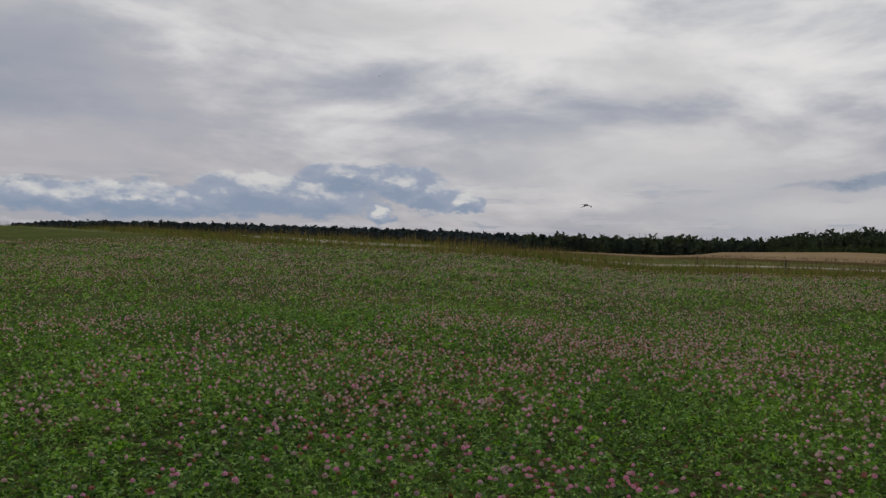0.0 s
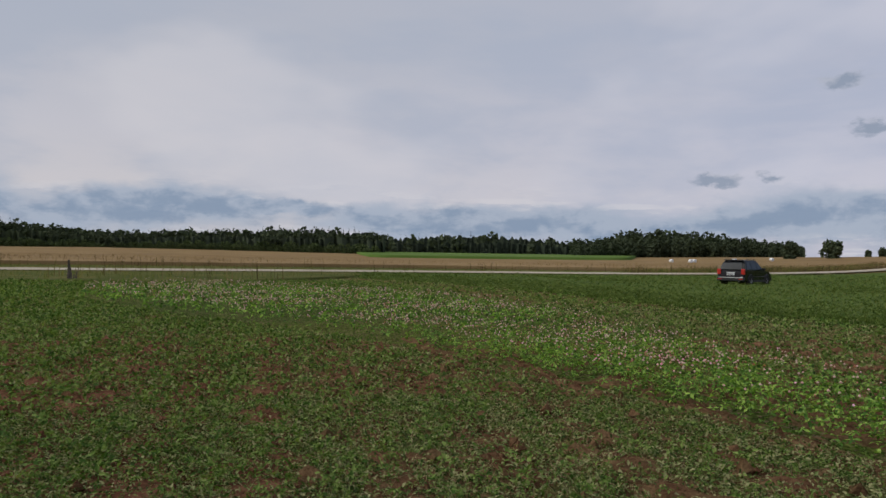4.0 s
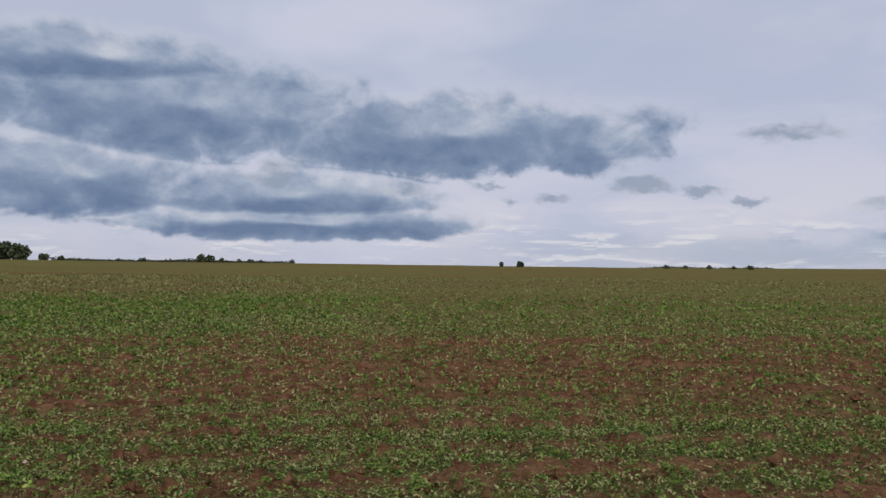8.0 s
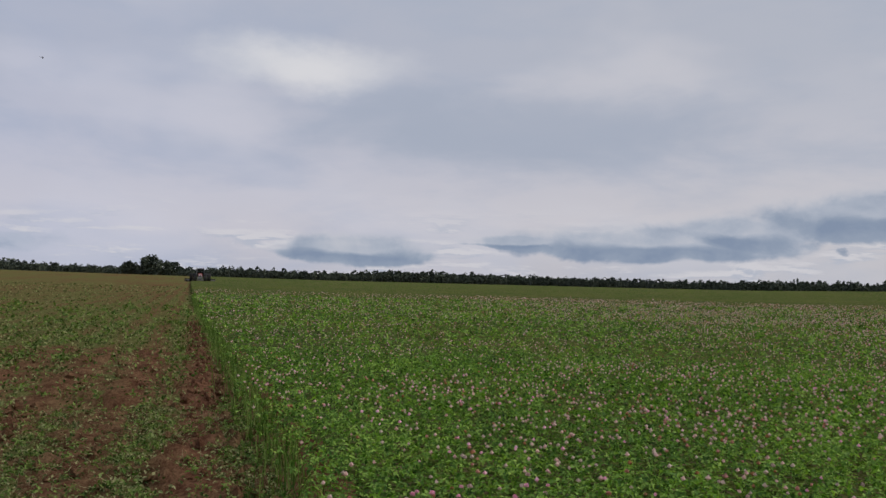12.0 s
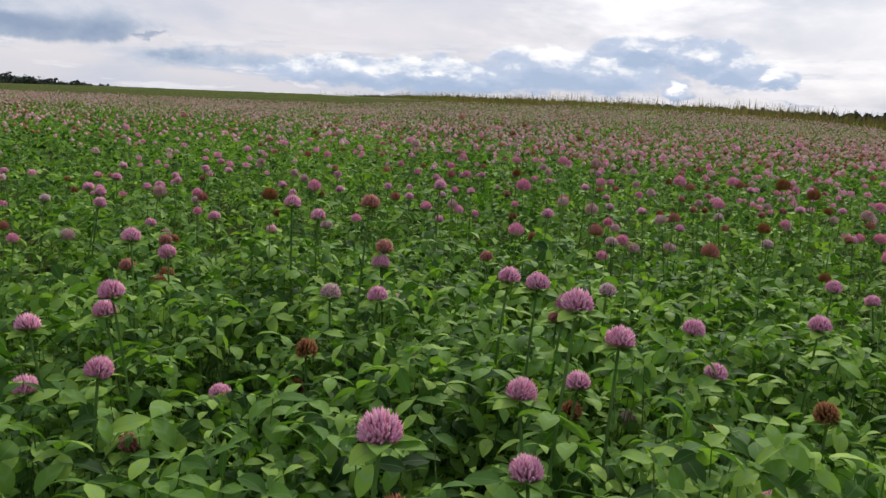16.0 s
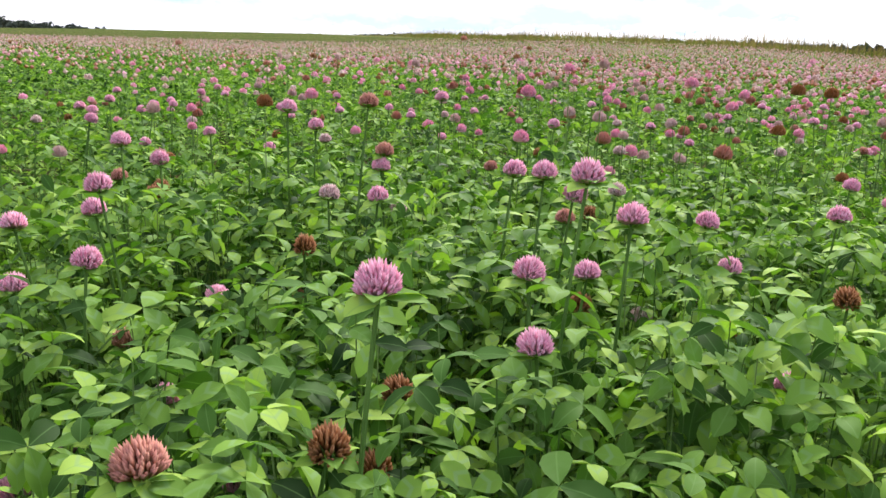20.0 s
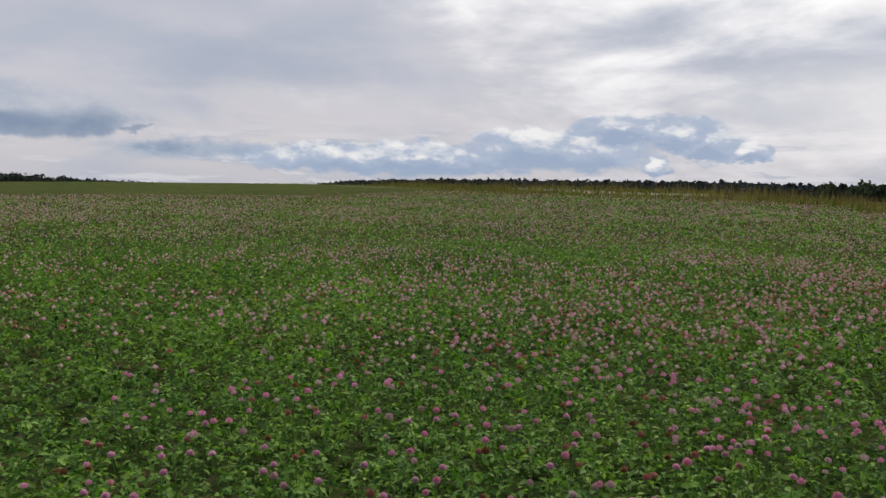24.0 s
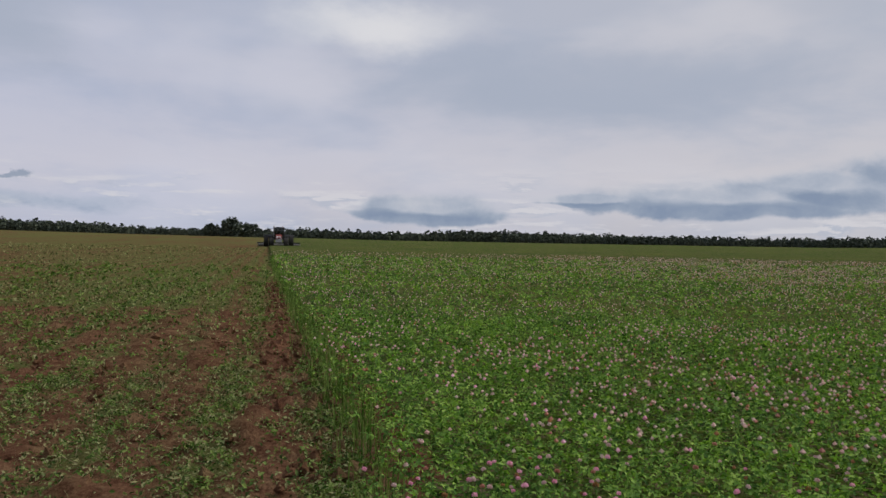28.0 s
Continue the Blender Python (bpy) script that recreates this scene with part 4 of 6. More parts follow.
def strands(at, radius, rng, mat_index=0):
    """Thin three-sided stalks from the ground up to the places given, leaning a little."""
    n = len(at)
    foot = at.copy()
    foot[:, :2] += rng.normal(0, 0.025, (n, 2))
    foot[:, 2] = land(at[:, 0], at[:, 1]) + 0.02
    ang = np.array([0, 2.094, 4.189])
    ring = np.stack([np.cos(ang), np.sin(ang), 0 * ang], 1)
    lo = foot[:, None] + ring[None] * radius
    hi = at[:, None] + ring[None] * radius * 0.6
    verts = np.concatenate([lo, hi], 1).reshape(-1, 3)
    f = np.array([(0, 1, 4), (0, 4, 3), (1, 2, 5), (1, 5, 4), (2, 0, 3), (2, 3, 5)])
    tris = (f[None] + (np.arange(n) * 6)[:, None, None]).reshape(-1, 3)
    return verts, tris, np.tile(np.array([(0, 0)] * 3 + [(0, 1)] * 3, float), (n, 1)), mat_index


def flower_band(name, r0, r1, density, size, template, seed, stalks, grow=0.0, centre=(0.3, 0.4), bare=None, high=0.05):
    rng = np.random.default_rng(seed)
    x, y, r = band(rng, r0, r1, density, centre, grow)
    patch = np.sin(x * 0.9 + 1.1 * np.sin(y * 0.6)) * np.sin(y * 0.8 + np.sin(x * 0.5)) + 0.5 * np.sin(x * 2.6 + y * 1.7) * np.sin(y * 2.2 - x)
    strip = inside(x, y, STRIP) & (rng.uniform(0, 1, len(x)) < np.where(x < 10, 0.9, 0.35))
    strip |= rng.uniform(0, 1, len(x)) > (30.0 / np.maximum(r, 30.0)) ** 1.1
    strip |= (rng.uniform(0, 1, len(x)) < np.clip(0.35 - 0.06 * x, 0, 0.7) * np.clip((16 - y) / 10, 0, 1) * np.clip(-x, 0, 1))     # greener beside the disced land
    strip |= ~inside(x, y, STRIP) & (y < 9) & (rng.uniform(0, 1, len(x)) < np.clip((x - 2.0) * 0.14, 0, 0.6))
    keep = in_crop(x, y) & ~strip & (rng.uniform(-1.1, 1.1, len(x)) < 1.3 * patch + 0.25)
    if bare:
        keep &= np.hypot(x - bare[0], y - bare[1]) > bare[2]
    x, y, r = x[keep], y[keep], r[keep]
    n = len(x)
    z = land(x, y) + canopy_height(x, y) + rng.normal(high + 0.02, 0.032, n)
    at = np.stack([x, y, z], 1)
    scale = size * rng.uniform(0.75, 1.2, n) * np.maximum(1.0, (r / r0) ** (grow * 0.5) if grow else 1.0)
    kind = rng.choice(5, n, p=[0.38, 0.30, 0.13, 0.09, 0.10])
    pieces = []
    for k in range(5):
        m = kind == k
        if m.any():
            turns = turn_matrices(rng.uniform(0, 6.283, m.sum()), rng.normal(0, 0.2, m.sum()))
            pieces.append((*scatter(template, at[m], turns, scale[m][:, None]), k))
    if stalks:
        pieces.append(strands(at, 0.0014, rng, 5))
    v, f, u, w = join(*pieces)
    ob = new(name, mesh_np(name, v, f, [PINK if r1 < 5 else DUSTY, PALE if r1 < 5 else BEIGE, RUST, DEAD, PINK, STEM], u, w))
    return tagged(ob, "pink and fading clover flower heads over the leaves", "clover flowers", kind="stuff")


# the crop, finest where the camera stoops
_, spots = leaf_band("clover_leaves", 0.0, 1.8, 7600, 0.0245, LEAF_FINE, 11, "three-part green clover leaves with pale chevrons", 0.30, centre=(0.29, 0.63), bare=True)
_rng = np.random.default_rng(12)
_v, _f, _u, _w = strands(spots[::3], 0.0010, _rng)
tagged(new("clover_stalks", mesh_np("clover_stalks", _v, _f, [STEM], _u)), "thin green leaf stalks of the clover", "clover", kind="stuff")
leaf_band("clover_leaves", 0.0, 4.0, 2300, 0.029, LEAF_PLAIN, 13, "dense green clover leaves", 0.12, bare=False)
leaf_band("clover_leaves", 4.0, 7.5, 1200, 0.035, LEAF_PLAIN, 14, "dense green clover leaves", 0.12)
leaf_band("clover_leaves", 7.5, 14.0, 470, 0.046, LEAF_PLAIN, 16, "dense green clover leaves", 0.15)
leaf_band("clover_leaves", 14.0, 60.0, 60, 0.066, LEAF_PLAIN, 15, "green clover canopy further off", 0.50, grow=1.5)
flower_band("clover_flowers", 0.0, 1.5, 45, 0.025, HEAD_FINE, 21, True, centre=(0.05, 1.9), bare=(0.05, 1.25, 0.62))
flower_band("clover_flowers", 0.0, 4.0, 150, 0.0255, HEAD_MID, 22, True, bare=(0.05, 1.9, 1.5))
flower_band("clover_flowers", 4.0, 11.0, 190, 0.0305, DIAMOND, 23, False)
flower_band("clover_flowers", 11.0, 70.0, 110, 0.025, OCTA, 24, False, grow=1.15)


# ---- the flowering plants before the stooping camera ----
def np_part(name, piece, mats, parent, which=None, label="", smooth=True):
    v, f, u = piece[:3]
    ob = new(name, mesh_np(name, v, f, mats, u, which, smooth))
    ob.parent = parent
    if label:
        ob["label"] = label
    return ob


def clover_plant(kind, height, seed, label, size=0.029):
    """One flowering stem: stalk, flower head, the pair of leaves right under it, and leaves on stalks lower down."""
    rng = np.random.default_rng(seed)
    plant = new("clover_plant")
    bend = rng.uniform(-0.03, 0.03, 2)
    line = [(bend[0] * (k * k - 1), bend[1] * (k * k - 1), height * k) for k in np.linspace(0, 1, 7)]
    part("stem", tube(line, [0.0022 - 0.0008 * k / 6 for k in range(7)], 6), STEM, plant)
    head = {"pink": HEAD_FINE, "pale": HEAD_FINE, "rust": HEAD_FINE, "dead": HEAD_DEAD}[kind]
    mats = {"pink": PINK, "pale": PALE, "rust": RUST, "dead": DEAD}[kind]
    v, f, u = scatter(head, np.array([(0, 0, height - 0.12 * size)]), turn_matrices(np.array([rng.uniform(0, 6)]), np.array([rng.normal(0, 0.16)])), np.array([[size]]) * (1.0, 1.0, 0.92))
    np_part("flower_head", (v, f, u), [mats], plant)
    m = turn_matrices(np.array([rng.uniform(0, 6)]), np.array([0.0]))
    for side in range(2):
        yaw = np.array([rng.uniform(0, 1) + side * 3.14])
        np_part("bract_leaf", scatter(threefold(BLADE, -0.1), np.array([(0, 0, height - 0.2 * size)]), turn_matrices(yaw, np.array([0.25])), np.array([[0.025 * rng.uniform(0.8, 1.15)]])), [LEAF], plant)
    for k in range(4):
        h = height * (0.30 + 0.15 * k) + rng.uniform(-0.02, 0.02)
        a, reach = rng.uniform(0, 6.28), rng.uniform(0.03, 0.07)
        q = (h / height) ** 2 - 1
        foot = Vector((bend[0] * q, bend[1] * q, h))
        tip = foot + Vector((math.cos(a) * reach, math.sin(a) * reach, rng.uniform(0.01, 0.05)))
        leaf = part("leaf", tube([foot, (foot + tip) / 2 + Vector((0, 0, 0.008)), tip], [0.0012, 0.001, 0.0008], 4), STEM, plant)
        way, tilt, roll, size_k = a - 1.57, rng.normal(0.1, 0.25), rng.normal(0, 0.25), rng.uniform(0.025, 0.038)
        whole = turn_matrices(np.array([way]), np.array([tilt]), np.array([roll]))
        for spread in (0.0, 2.0, -2.0):
            turn = whole @ turn_matrices(np.array([spread]), np.array([-0.25]))
            np_part("leaflet", scatter(BLADE, np.array([tip]), turn, np.array([[size_k]])), [LEAF], leaf)
    return tagged(plant, label, "clover plant", group="clover plants in front")


PLANT_LABELS = {"pink": "red clover plant with a fresh pink flower head", "pale": "red clover plant with a pale pink flower head",
                "rust": "red clover plant with a fading rust-tinged flower head", "dead": "red clover plant with a withered brown flower head"}
# places of the flower heads that stand out in front: x, y, z
PINK_HEADS = [(0.12, 0.98, 0.42), (0.14, 1.21, 0.37), (0.17, 1.13, 0.34), (0.18, 1.22, 0.45), (0.10, 1.41, 0.42), (0.13, 1.42, 0.40), (0.21, 1.27, 0.41), (0.16, 1.37, 0.33),
              (-0.24, 1.13, 0.35), (-0.37, 1.16, 0.30), (-0.30, 1.21, 0.40), (-0.48, 1.43, 0.41), (-0.41, 1.20, 0.35), (-0.35, 1.63, 0.45), (-0.25, 1.32, 0.26), (-0.20, 1.17, 0.21)]
MORE_PINK = [(-0.04, 1.07, 0.21), (-0.21, 1.29, 0.11), (0.35, 1.31, 0.27), (0.46, 1.60, 0.18), (0.26, 1.54, 0.36), (0.29, 1.54, 0.31), (0.40, 1.60, 0.37), (0.05, 1.47, 0.41),
             (-0.13, 1.49, 0.36), (-0.47, 1.49, 0.38), (-0.36, 1.26, 0.36), (-0.28, 2.08, 0.45), (-0.18, 1.60, 0.38), (-0.22, 1.02, 0.19), (-0.39, 1.78, 0.41), (-0.14, 1.38, 0.17)]
PALE_HEADS = [(0.26, 1.61, 0.25), (0.20, 1.53, 0.24), (-0.19, 1.47, 0.36), (-0.18, 1.66, 0.31), (-0.55, 1.34, 0.16), (-0.08, 1.49, 0.29), (-0.23, 1.09, 0.19)]
RUST_HEADS = [(0.05, 0.88, 0.35), (-0.18, 1.56, 0.47), (-0.24, 1.17, 0.26), (-0.18, 1.61, 0.40), (0.08, 1.62, 0.33)]
DEAD_HEADS = [(-0.14, 1.33, 0.33), (0.07, 1.12, 0.29), (0.09, 0.98, 0.32), (0.08, 1.06, 0.26), (0.15, 1.39, 0.29), (-0.04, 1.70, 0.28), (0.30, 1.52, 0.24), (-0.27, 1.52, 0.20), (-0.52, 1.53, 0.32), (0.40, 1.43, 0.32)]


def front_plants():
    seed = 100
    for kind, heads in (("pink", PINK_HEADS + MORE_PINK), ("pale", PALE_HEADS), ("rust", RUST_HEADS), ("dead", DEAD_HEADS)):
        for x, y, z in heads:
            seed += 1
            plant = clover_plant(kind, z - float(land(x, y)), seed, PLANT_LABELS[kind], 0.0275 if kind != "dead" else 0.026)
            plant.location = (x, y, float(land(x, y)))
    # more of the same between and behind them
    rng = np.random.default_rng(77)
    kinds = [clover_plant(k, h, s, PLANT_LABELS[k], 0.0255) for k, h, s in (("pink", 0.37, 301), ("pink", 0.33, 302), ("pale", 0.36, 303), ("rust", 0.34, 304), ("dead", 0.31, 305), ("pink", 0.40, 306))]
    spots = []
    while len(spots) < 96:
        a, r = radians(21 + rng.uniform(-34, 34)), 0.9 + 1.9 * math.sqrt(rng.uniform(0, 1))
        p = LOW_EYE + r * np.array([-math.sin(a), math.cos(a)])
        if all(np.hypot(*(p - q)) > 0.08 for q in spots):
            spots.append(p)
    for i, p in enumerate(spots):
        z = float(land(*p))
        if i < len(kinds):
            kinds[i].matrix_basis = pose(p[0], p[1], z, 0, 0, rng.uniform(0, 360))
        else:
            copy_thing(kinds[rng.integers(len(kinds))], pose(p[0], p[1], z, rng.normal(0, 4), rng.normal(0, 4), rng.uniform(0, 360)))


front_plants()


# ---- cut leaves, regrowth and weeds ----
def litter(name, r0, r1, density, size, seed, mat, label, rows=True, tall=0.05, template=SIMPLE_BLADE, grow=0.0, upright=0.5, tuft=1, east=False):
    """Cut and regrown leaves over the disced soil, denser along the tractor's rows; in tufts of so many leaves where asked."""
    rng = np.random.default_rng(seed)
    x, y, r = band(rng, r0, r1, density / tuft, (0.5, -0.5), grow)
    u = heading(99.0)
    across, along = x * u[1] - y * u[0], x * u[0] + y * u[1]
    row = (0.5 + 0.5 * np.sin(across * 2 * np.pi / 0.86 + 0.5 * np.sin(along * 0.35) + 0.4 * np.sin(along * 1.3 + across * 0.8) * np.sin(across * 0.9))) ** 2.0 * (0.60 + 0.40 * np.sin(across * 1.7 + 1.0))
    clump = 0.5 + 0.5 * np.sin(x * 2.1 + 1.7 * np.sin(y * 1.3)) * np.sin(y * 2.6 + 1.2 * np.sin(x * 1.1))
    chance = (0.22 + 1.35 * row * (0.55 + 0.45 * clump) if rows else clump) + np.clip((x - 2.5) * 0.10, 0, 0.6) * (0.4 + clump)
    if east:
        chance = np.clip((x - 3.0) * 0.16, 0, 0.9) * np.clip(0.25 + 0.9 * clump + 0.25 * np.clip(y, -2, 2), 0, 1)
    keep = ~in_crop(x, y) & ~inside(x, y, UNCUT) & ~inside(x, y, VERGE) & (rng.uniform(0, 1, len(x)) < np.clip(chance, 0.04, 1))
    x, y, r = x[keep], y[keep], r[keep]
    lift = np.zeros(len(x))
    if tuft > 1:
        x, y, r = (np.repeat(k, tuft) for k in (x, y, r))
        dx, dy = rng.normal(0, 0.055, len(x)), rng.normal(0, 0.055, len(x))
        lift = tall * np.exp(-(dx * dx + dy * dy) / 0.005) * np.repeat(rng.uniform(0.3, 1.0, len(x) // tuft), tuft)
        spread = np.maximum(1.0, (r / r0) ** (grow * 0.5) if grow else 1.0)
        x, y = x + dx * spread, y + dy * spread
    n = len(x)
    z = land(x, y) + 0.035 + (lift if tuft > 1 else rng.uniform(0, 1, n) ** 2 * tall)
    scale = size * rng.uniform(0.6, 1.4, n) * np.maximum(1.0, (r / r0) ** (grow * 0.5) if grow else 1.0)
    turns = turn_matrices(rng.uniform(0, 6.283, n), rng.normal(0.15, upright, n), rng.normal(0, upright, n))
    v, f, uv = scatter(template, np.stack([x, y, z], 1), turns, scale[:, None])
    return tagged(new(name, mesh_np(name, v, f, [mat], uv)), label, "clover", kind="stuff")


litter("cut_clover", 2.5, 9.0, 850, 0.034, 38, LITTER, "wilting cut clover leaves over the soil", upright=0.5)
litter("cut_clover", 2.5, 9.0, 450, 0.027, 31, LITTER, "wilting cut clover leaves over the soil", upright=0.6, template=LEAF_PLAIN)
litter("cut_clover", 9.0, 26.0, 260, 0.045, 32, LITTER, "wilting cut clover leaves over the soil", grow=1.0, upright=0.7)
litter("cut_clover", 24.0, 110.0, 18, 0.080, 33, LITTER, "wilting cut clover leaves further off", grow=1.3, tall=0.06)
litter("regrown_clover", 2.5, 9.0, 420, 0.028, 34, REGROWTH, "fresh green clover tufts in the disced rows", tall=0.12, template=LEAF_PLAIN, tuft=9)
litter("regrown_clover", 9.0, 40.0, 150, 0.048, 35, REGROWTH, "fresh green clover tufts in the disced rows", tall=0.12, template=SIMPLE_BLADE, grow=1.6, tuft=9)
litter("regrown_clover", 4.0, 48.0, 640, 0.036, 37, REGROWTH, "fresh green clover grown over the disced soil", tall=0.14, template=SIMPLE_BLADE, grow=1.1, tuft=6, east=True)
litter("cut_straw", 2.5, 9.0, 240, 0.08, 36, STRAW, "cut stalks strewn over the soil", rows=False, template=GRASS_BLADE, upright=1.25, tall=0.03)


def clods():
    """Loose lumps of soil left by the harrow."""
    rng = np.random.default_rng(43)
    x, y, r = band(rng, 2.5, 14.0, 60, (0.0, -1.5), 0.9)
    u = heading(99.0)
    across, along = x * u[1] - y * u[0], x * u[0] + y * u[1]
    furrow = 0.5 + 0.5 * np.sin(across * 2 * np.pi / 0.86 + 0.5 * np.sin(along * 0.35))
    keep = ~in_crop(x, y) & (rng.uniform(0, 1, len(x)) < 1.0 - 0.8 * furrow)
    x, y = x[keep], y[keep]
    # the ridge thrown up beside the standing crop
    ex = rng.uniform(-26, 2.4, 1500)
    ey = np.interp(ex, [p[0] for p in CLOVER[1:12]], [p[1] for p in CLOVER[1:12]]) - abs(rng.normal(0.25, 0.14, 1500))
    x, y = np.concatenate([x, ex]), np.concatenate([y, ey])
    n = len(x)
    size = 0.035 + 0.11 * rng.uniform(0, 1, n) ** 3
    v, f, uv = scatter(DIAMOND, np.stack([x, y, land(x, y) + 0.02], 1), turn_matrices(rng.uniform(0, 6.283, n), rng.normal(0, 0.5, n)), size[:, None] * rng.uniform(0.6, 1.3, (n, 3)))
    tagged(new("soil_clods", mesh_np("soil_clods", v, f, [SOIL], uv)), "loose clods of red-brown soil", "soil", kind="stuff")


clods()


def crop_edge():
    """Grass and leggy stalks along the cut edge of the crop."""
    rng = np.random.default_rng(41)
    pts = []
    for poly, reach in ((CLOVER[1:21], 40.0), (UNCUT[:5], 40.0), (UNCUT[:1] + UNCUT[-1:], 40.0)):
        ends = list(zip(poly, poly[1:]))
        for (x0, y0), (x1, y1) in ends:
            length = math.hypot(x1 - x0, y1 - y0)
            n = int(min(length, 40) * 60)
            k = rng.uniform(0, 1, n) * min(1.0, 40 / length)
            if math.hypot(x0, y0) > math.hypot(x1, y1):
                k = 1 - k
            pts.append(np.stack([x0 + (x1 - x0) * k, y0 + (y1 - y0) * k], 1) + rng.normal(0, 0.10, (n, 2)))
    p = np.concatenate(pts)
    p = p[np.hypot(p[:, 0], p[:, 1]) < 50]
    n = len(p)
    z = land(p[:, 0], p[:, 1])
    v, f, u = scatter(GRASS_BLADE, np.c_[p, z], turn_matrices(rng.uniform(0, 6.283, n), rng.normal(0, 0.25, n)), (rng.uniform(0.22, 0.42, n)[:, None]) * np.array([[0.5, 0.8, 1.0]]))
    tagged(new("edge_grass", mesh_np("edge_grass", v, f, [REGROWTH], u)), "upright green stalks along the cut edge", "grass", kind="stuff")


crop_edge()


def weeds(name, poly, n, size, seed, mat, label, near=None, width=1.0, clumps=0, open_road=0.0):
    """Upright blades over a polygon of the plan, in clumps where asked."""
    rng = np.random.default_rng(seed)
    a = np.array(poly)
    lo, hi = a.min(0), a.max(0)
    if near:
        lo, hi = np.maximum(lo, -near), np.minimum(hi, near)
    pts = rng.uniform(lo, hi, (n * 6, 2))
    pts = pts[inside(pts[:, 0], pts[:, 1], poly)]
    if near:
        pts = pts[np.hypot(pts[:, 0], pts[:, 1]) < near]
    if clumps:
        pts = np.repeat(pts[:max(1, n // clumps)], clumps, 0)
        pts = pts + rng.normal(0, 0.9, pts.shape)
    if open_road:      # the shoulders of the road stay short
        gap = np.min(np.hypot(pts[:, :1] - ROAD_LINE[None, :, 0], pts[:, 1:] - ROAD_LINE[None, :, 1]), 1)
        pts = pts[gap > open_road]
    pts = pts[:n]
    n = len(pts)
    z = land(pts[:, 0], pts[:, 1]) + 0.1
    h = rng.uniform(0.5, 1.2, n) * size
    v, f, u = scatter(GRASS_BLADE, np.c_[pts, z], turn_matrices(rng.uniform(0, 6.283, n), rng.normal(0, 0.22, n)), h[:, None] * np.array([[width, 1.0, 1.0]]))
    return tagged(new(name, mesh_np(name, v, f, [mat], u)), label, "weeds", kind="stuff")


weeds("verge_tufts", VERGE, 20000, 0.40, 51, GRASS, "tall verge grass going to seed", near=190, width=3.0, open_road=9.0)
weeds("verge_tufts", VERGE, 16000, 0.30, 61, GRASS, "short verge grass beside the crop", near=100, width=4.0, open_road=3.5)
weeds("dry_weeds", VERGE, 3600, 1.15, 52, WEED, "dark dry weeds standing over the verge", near=150, width=0.8, clumps=9, open_road=4.0)
CREST = [(31, 46.5), (15, 46.5), (0, 45.5), (-12, 50.5), (-31, 80.5), (-62, 128), (-42, 108), (-18, 72), (0, 66), (22, 68), (40, 62)]
weeds("crest_grass", CREST, 12000, 0.55, 55, GRASS, "tall seeding grass on the crest of the field", width=2.4)
weeds("crest_weeds", CREST, 3000, 1.05, 56, WEED, "dry tall weeds on the crest of the field", width=1.0, clumps=14)
weeds("crest_bushes", CREST, 1300, 0.85, 65, WEED, "brown clumps of tall weeds along the crest", width=1.4, clumps=65)
weeds("grain_ears", GRAIN_FIELD, 7000, 0.95, 53, GRAIN, "standing ripe grain", near=170, width=4.0)
weeds("uncut_stalks", UNCUT, 9000, 0.24, 54, GRASS, "green clover stalks round the car", near=75, width=3.0)


def uncut_leaves():
    """Leaves over the strip of crop beside the car, and its ragged standing edge."""
    rng = np.random.default_rng(58)
    a = np.array(UNCUT)
    p = rng.uniform(a.min(0), a.max(0), (520000, 2))
    p = p[inside(p[:, 0], p[:, 1], UNCUT)]
    r = np.hypot(p[:, 0], p[:, 1])
    keep = (r < 95) & (rng.uniform(0, 1, len(p)) < np.clip(24 / r, 0, 1) ** 1.6)
    p, r = p[keep], r[keep]
    n = len(p)
    z = land(p[:, 0], p[:, 1]) + 0.16 + rng.uniform(-0.08, 0.12, n)
    v, f, u = scatter(LEAF_PLAIN, np.c_[p, z], turn_matrices(rng.uniform(0, 6.283, n), rng.normal(0, 0.5, n), rng.normal(0, 0.5, n)), (0.07 * rng.uniform(0.6, 1.4, n) * np.maximum(1, r / 26) ** 0.6)[:, None])
    tagged(new("uncut_leaves", mesh_np("uncut_leaves", v, f, [OLIVE_LEAF], u)), "olive clover leaves left uncut beside the car", "clover", kind="stuff")


uncut_leaves()


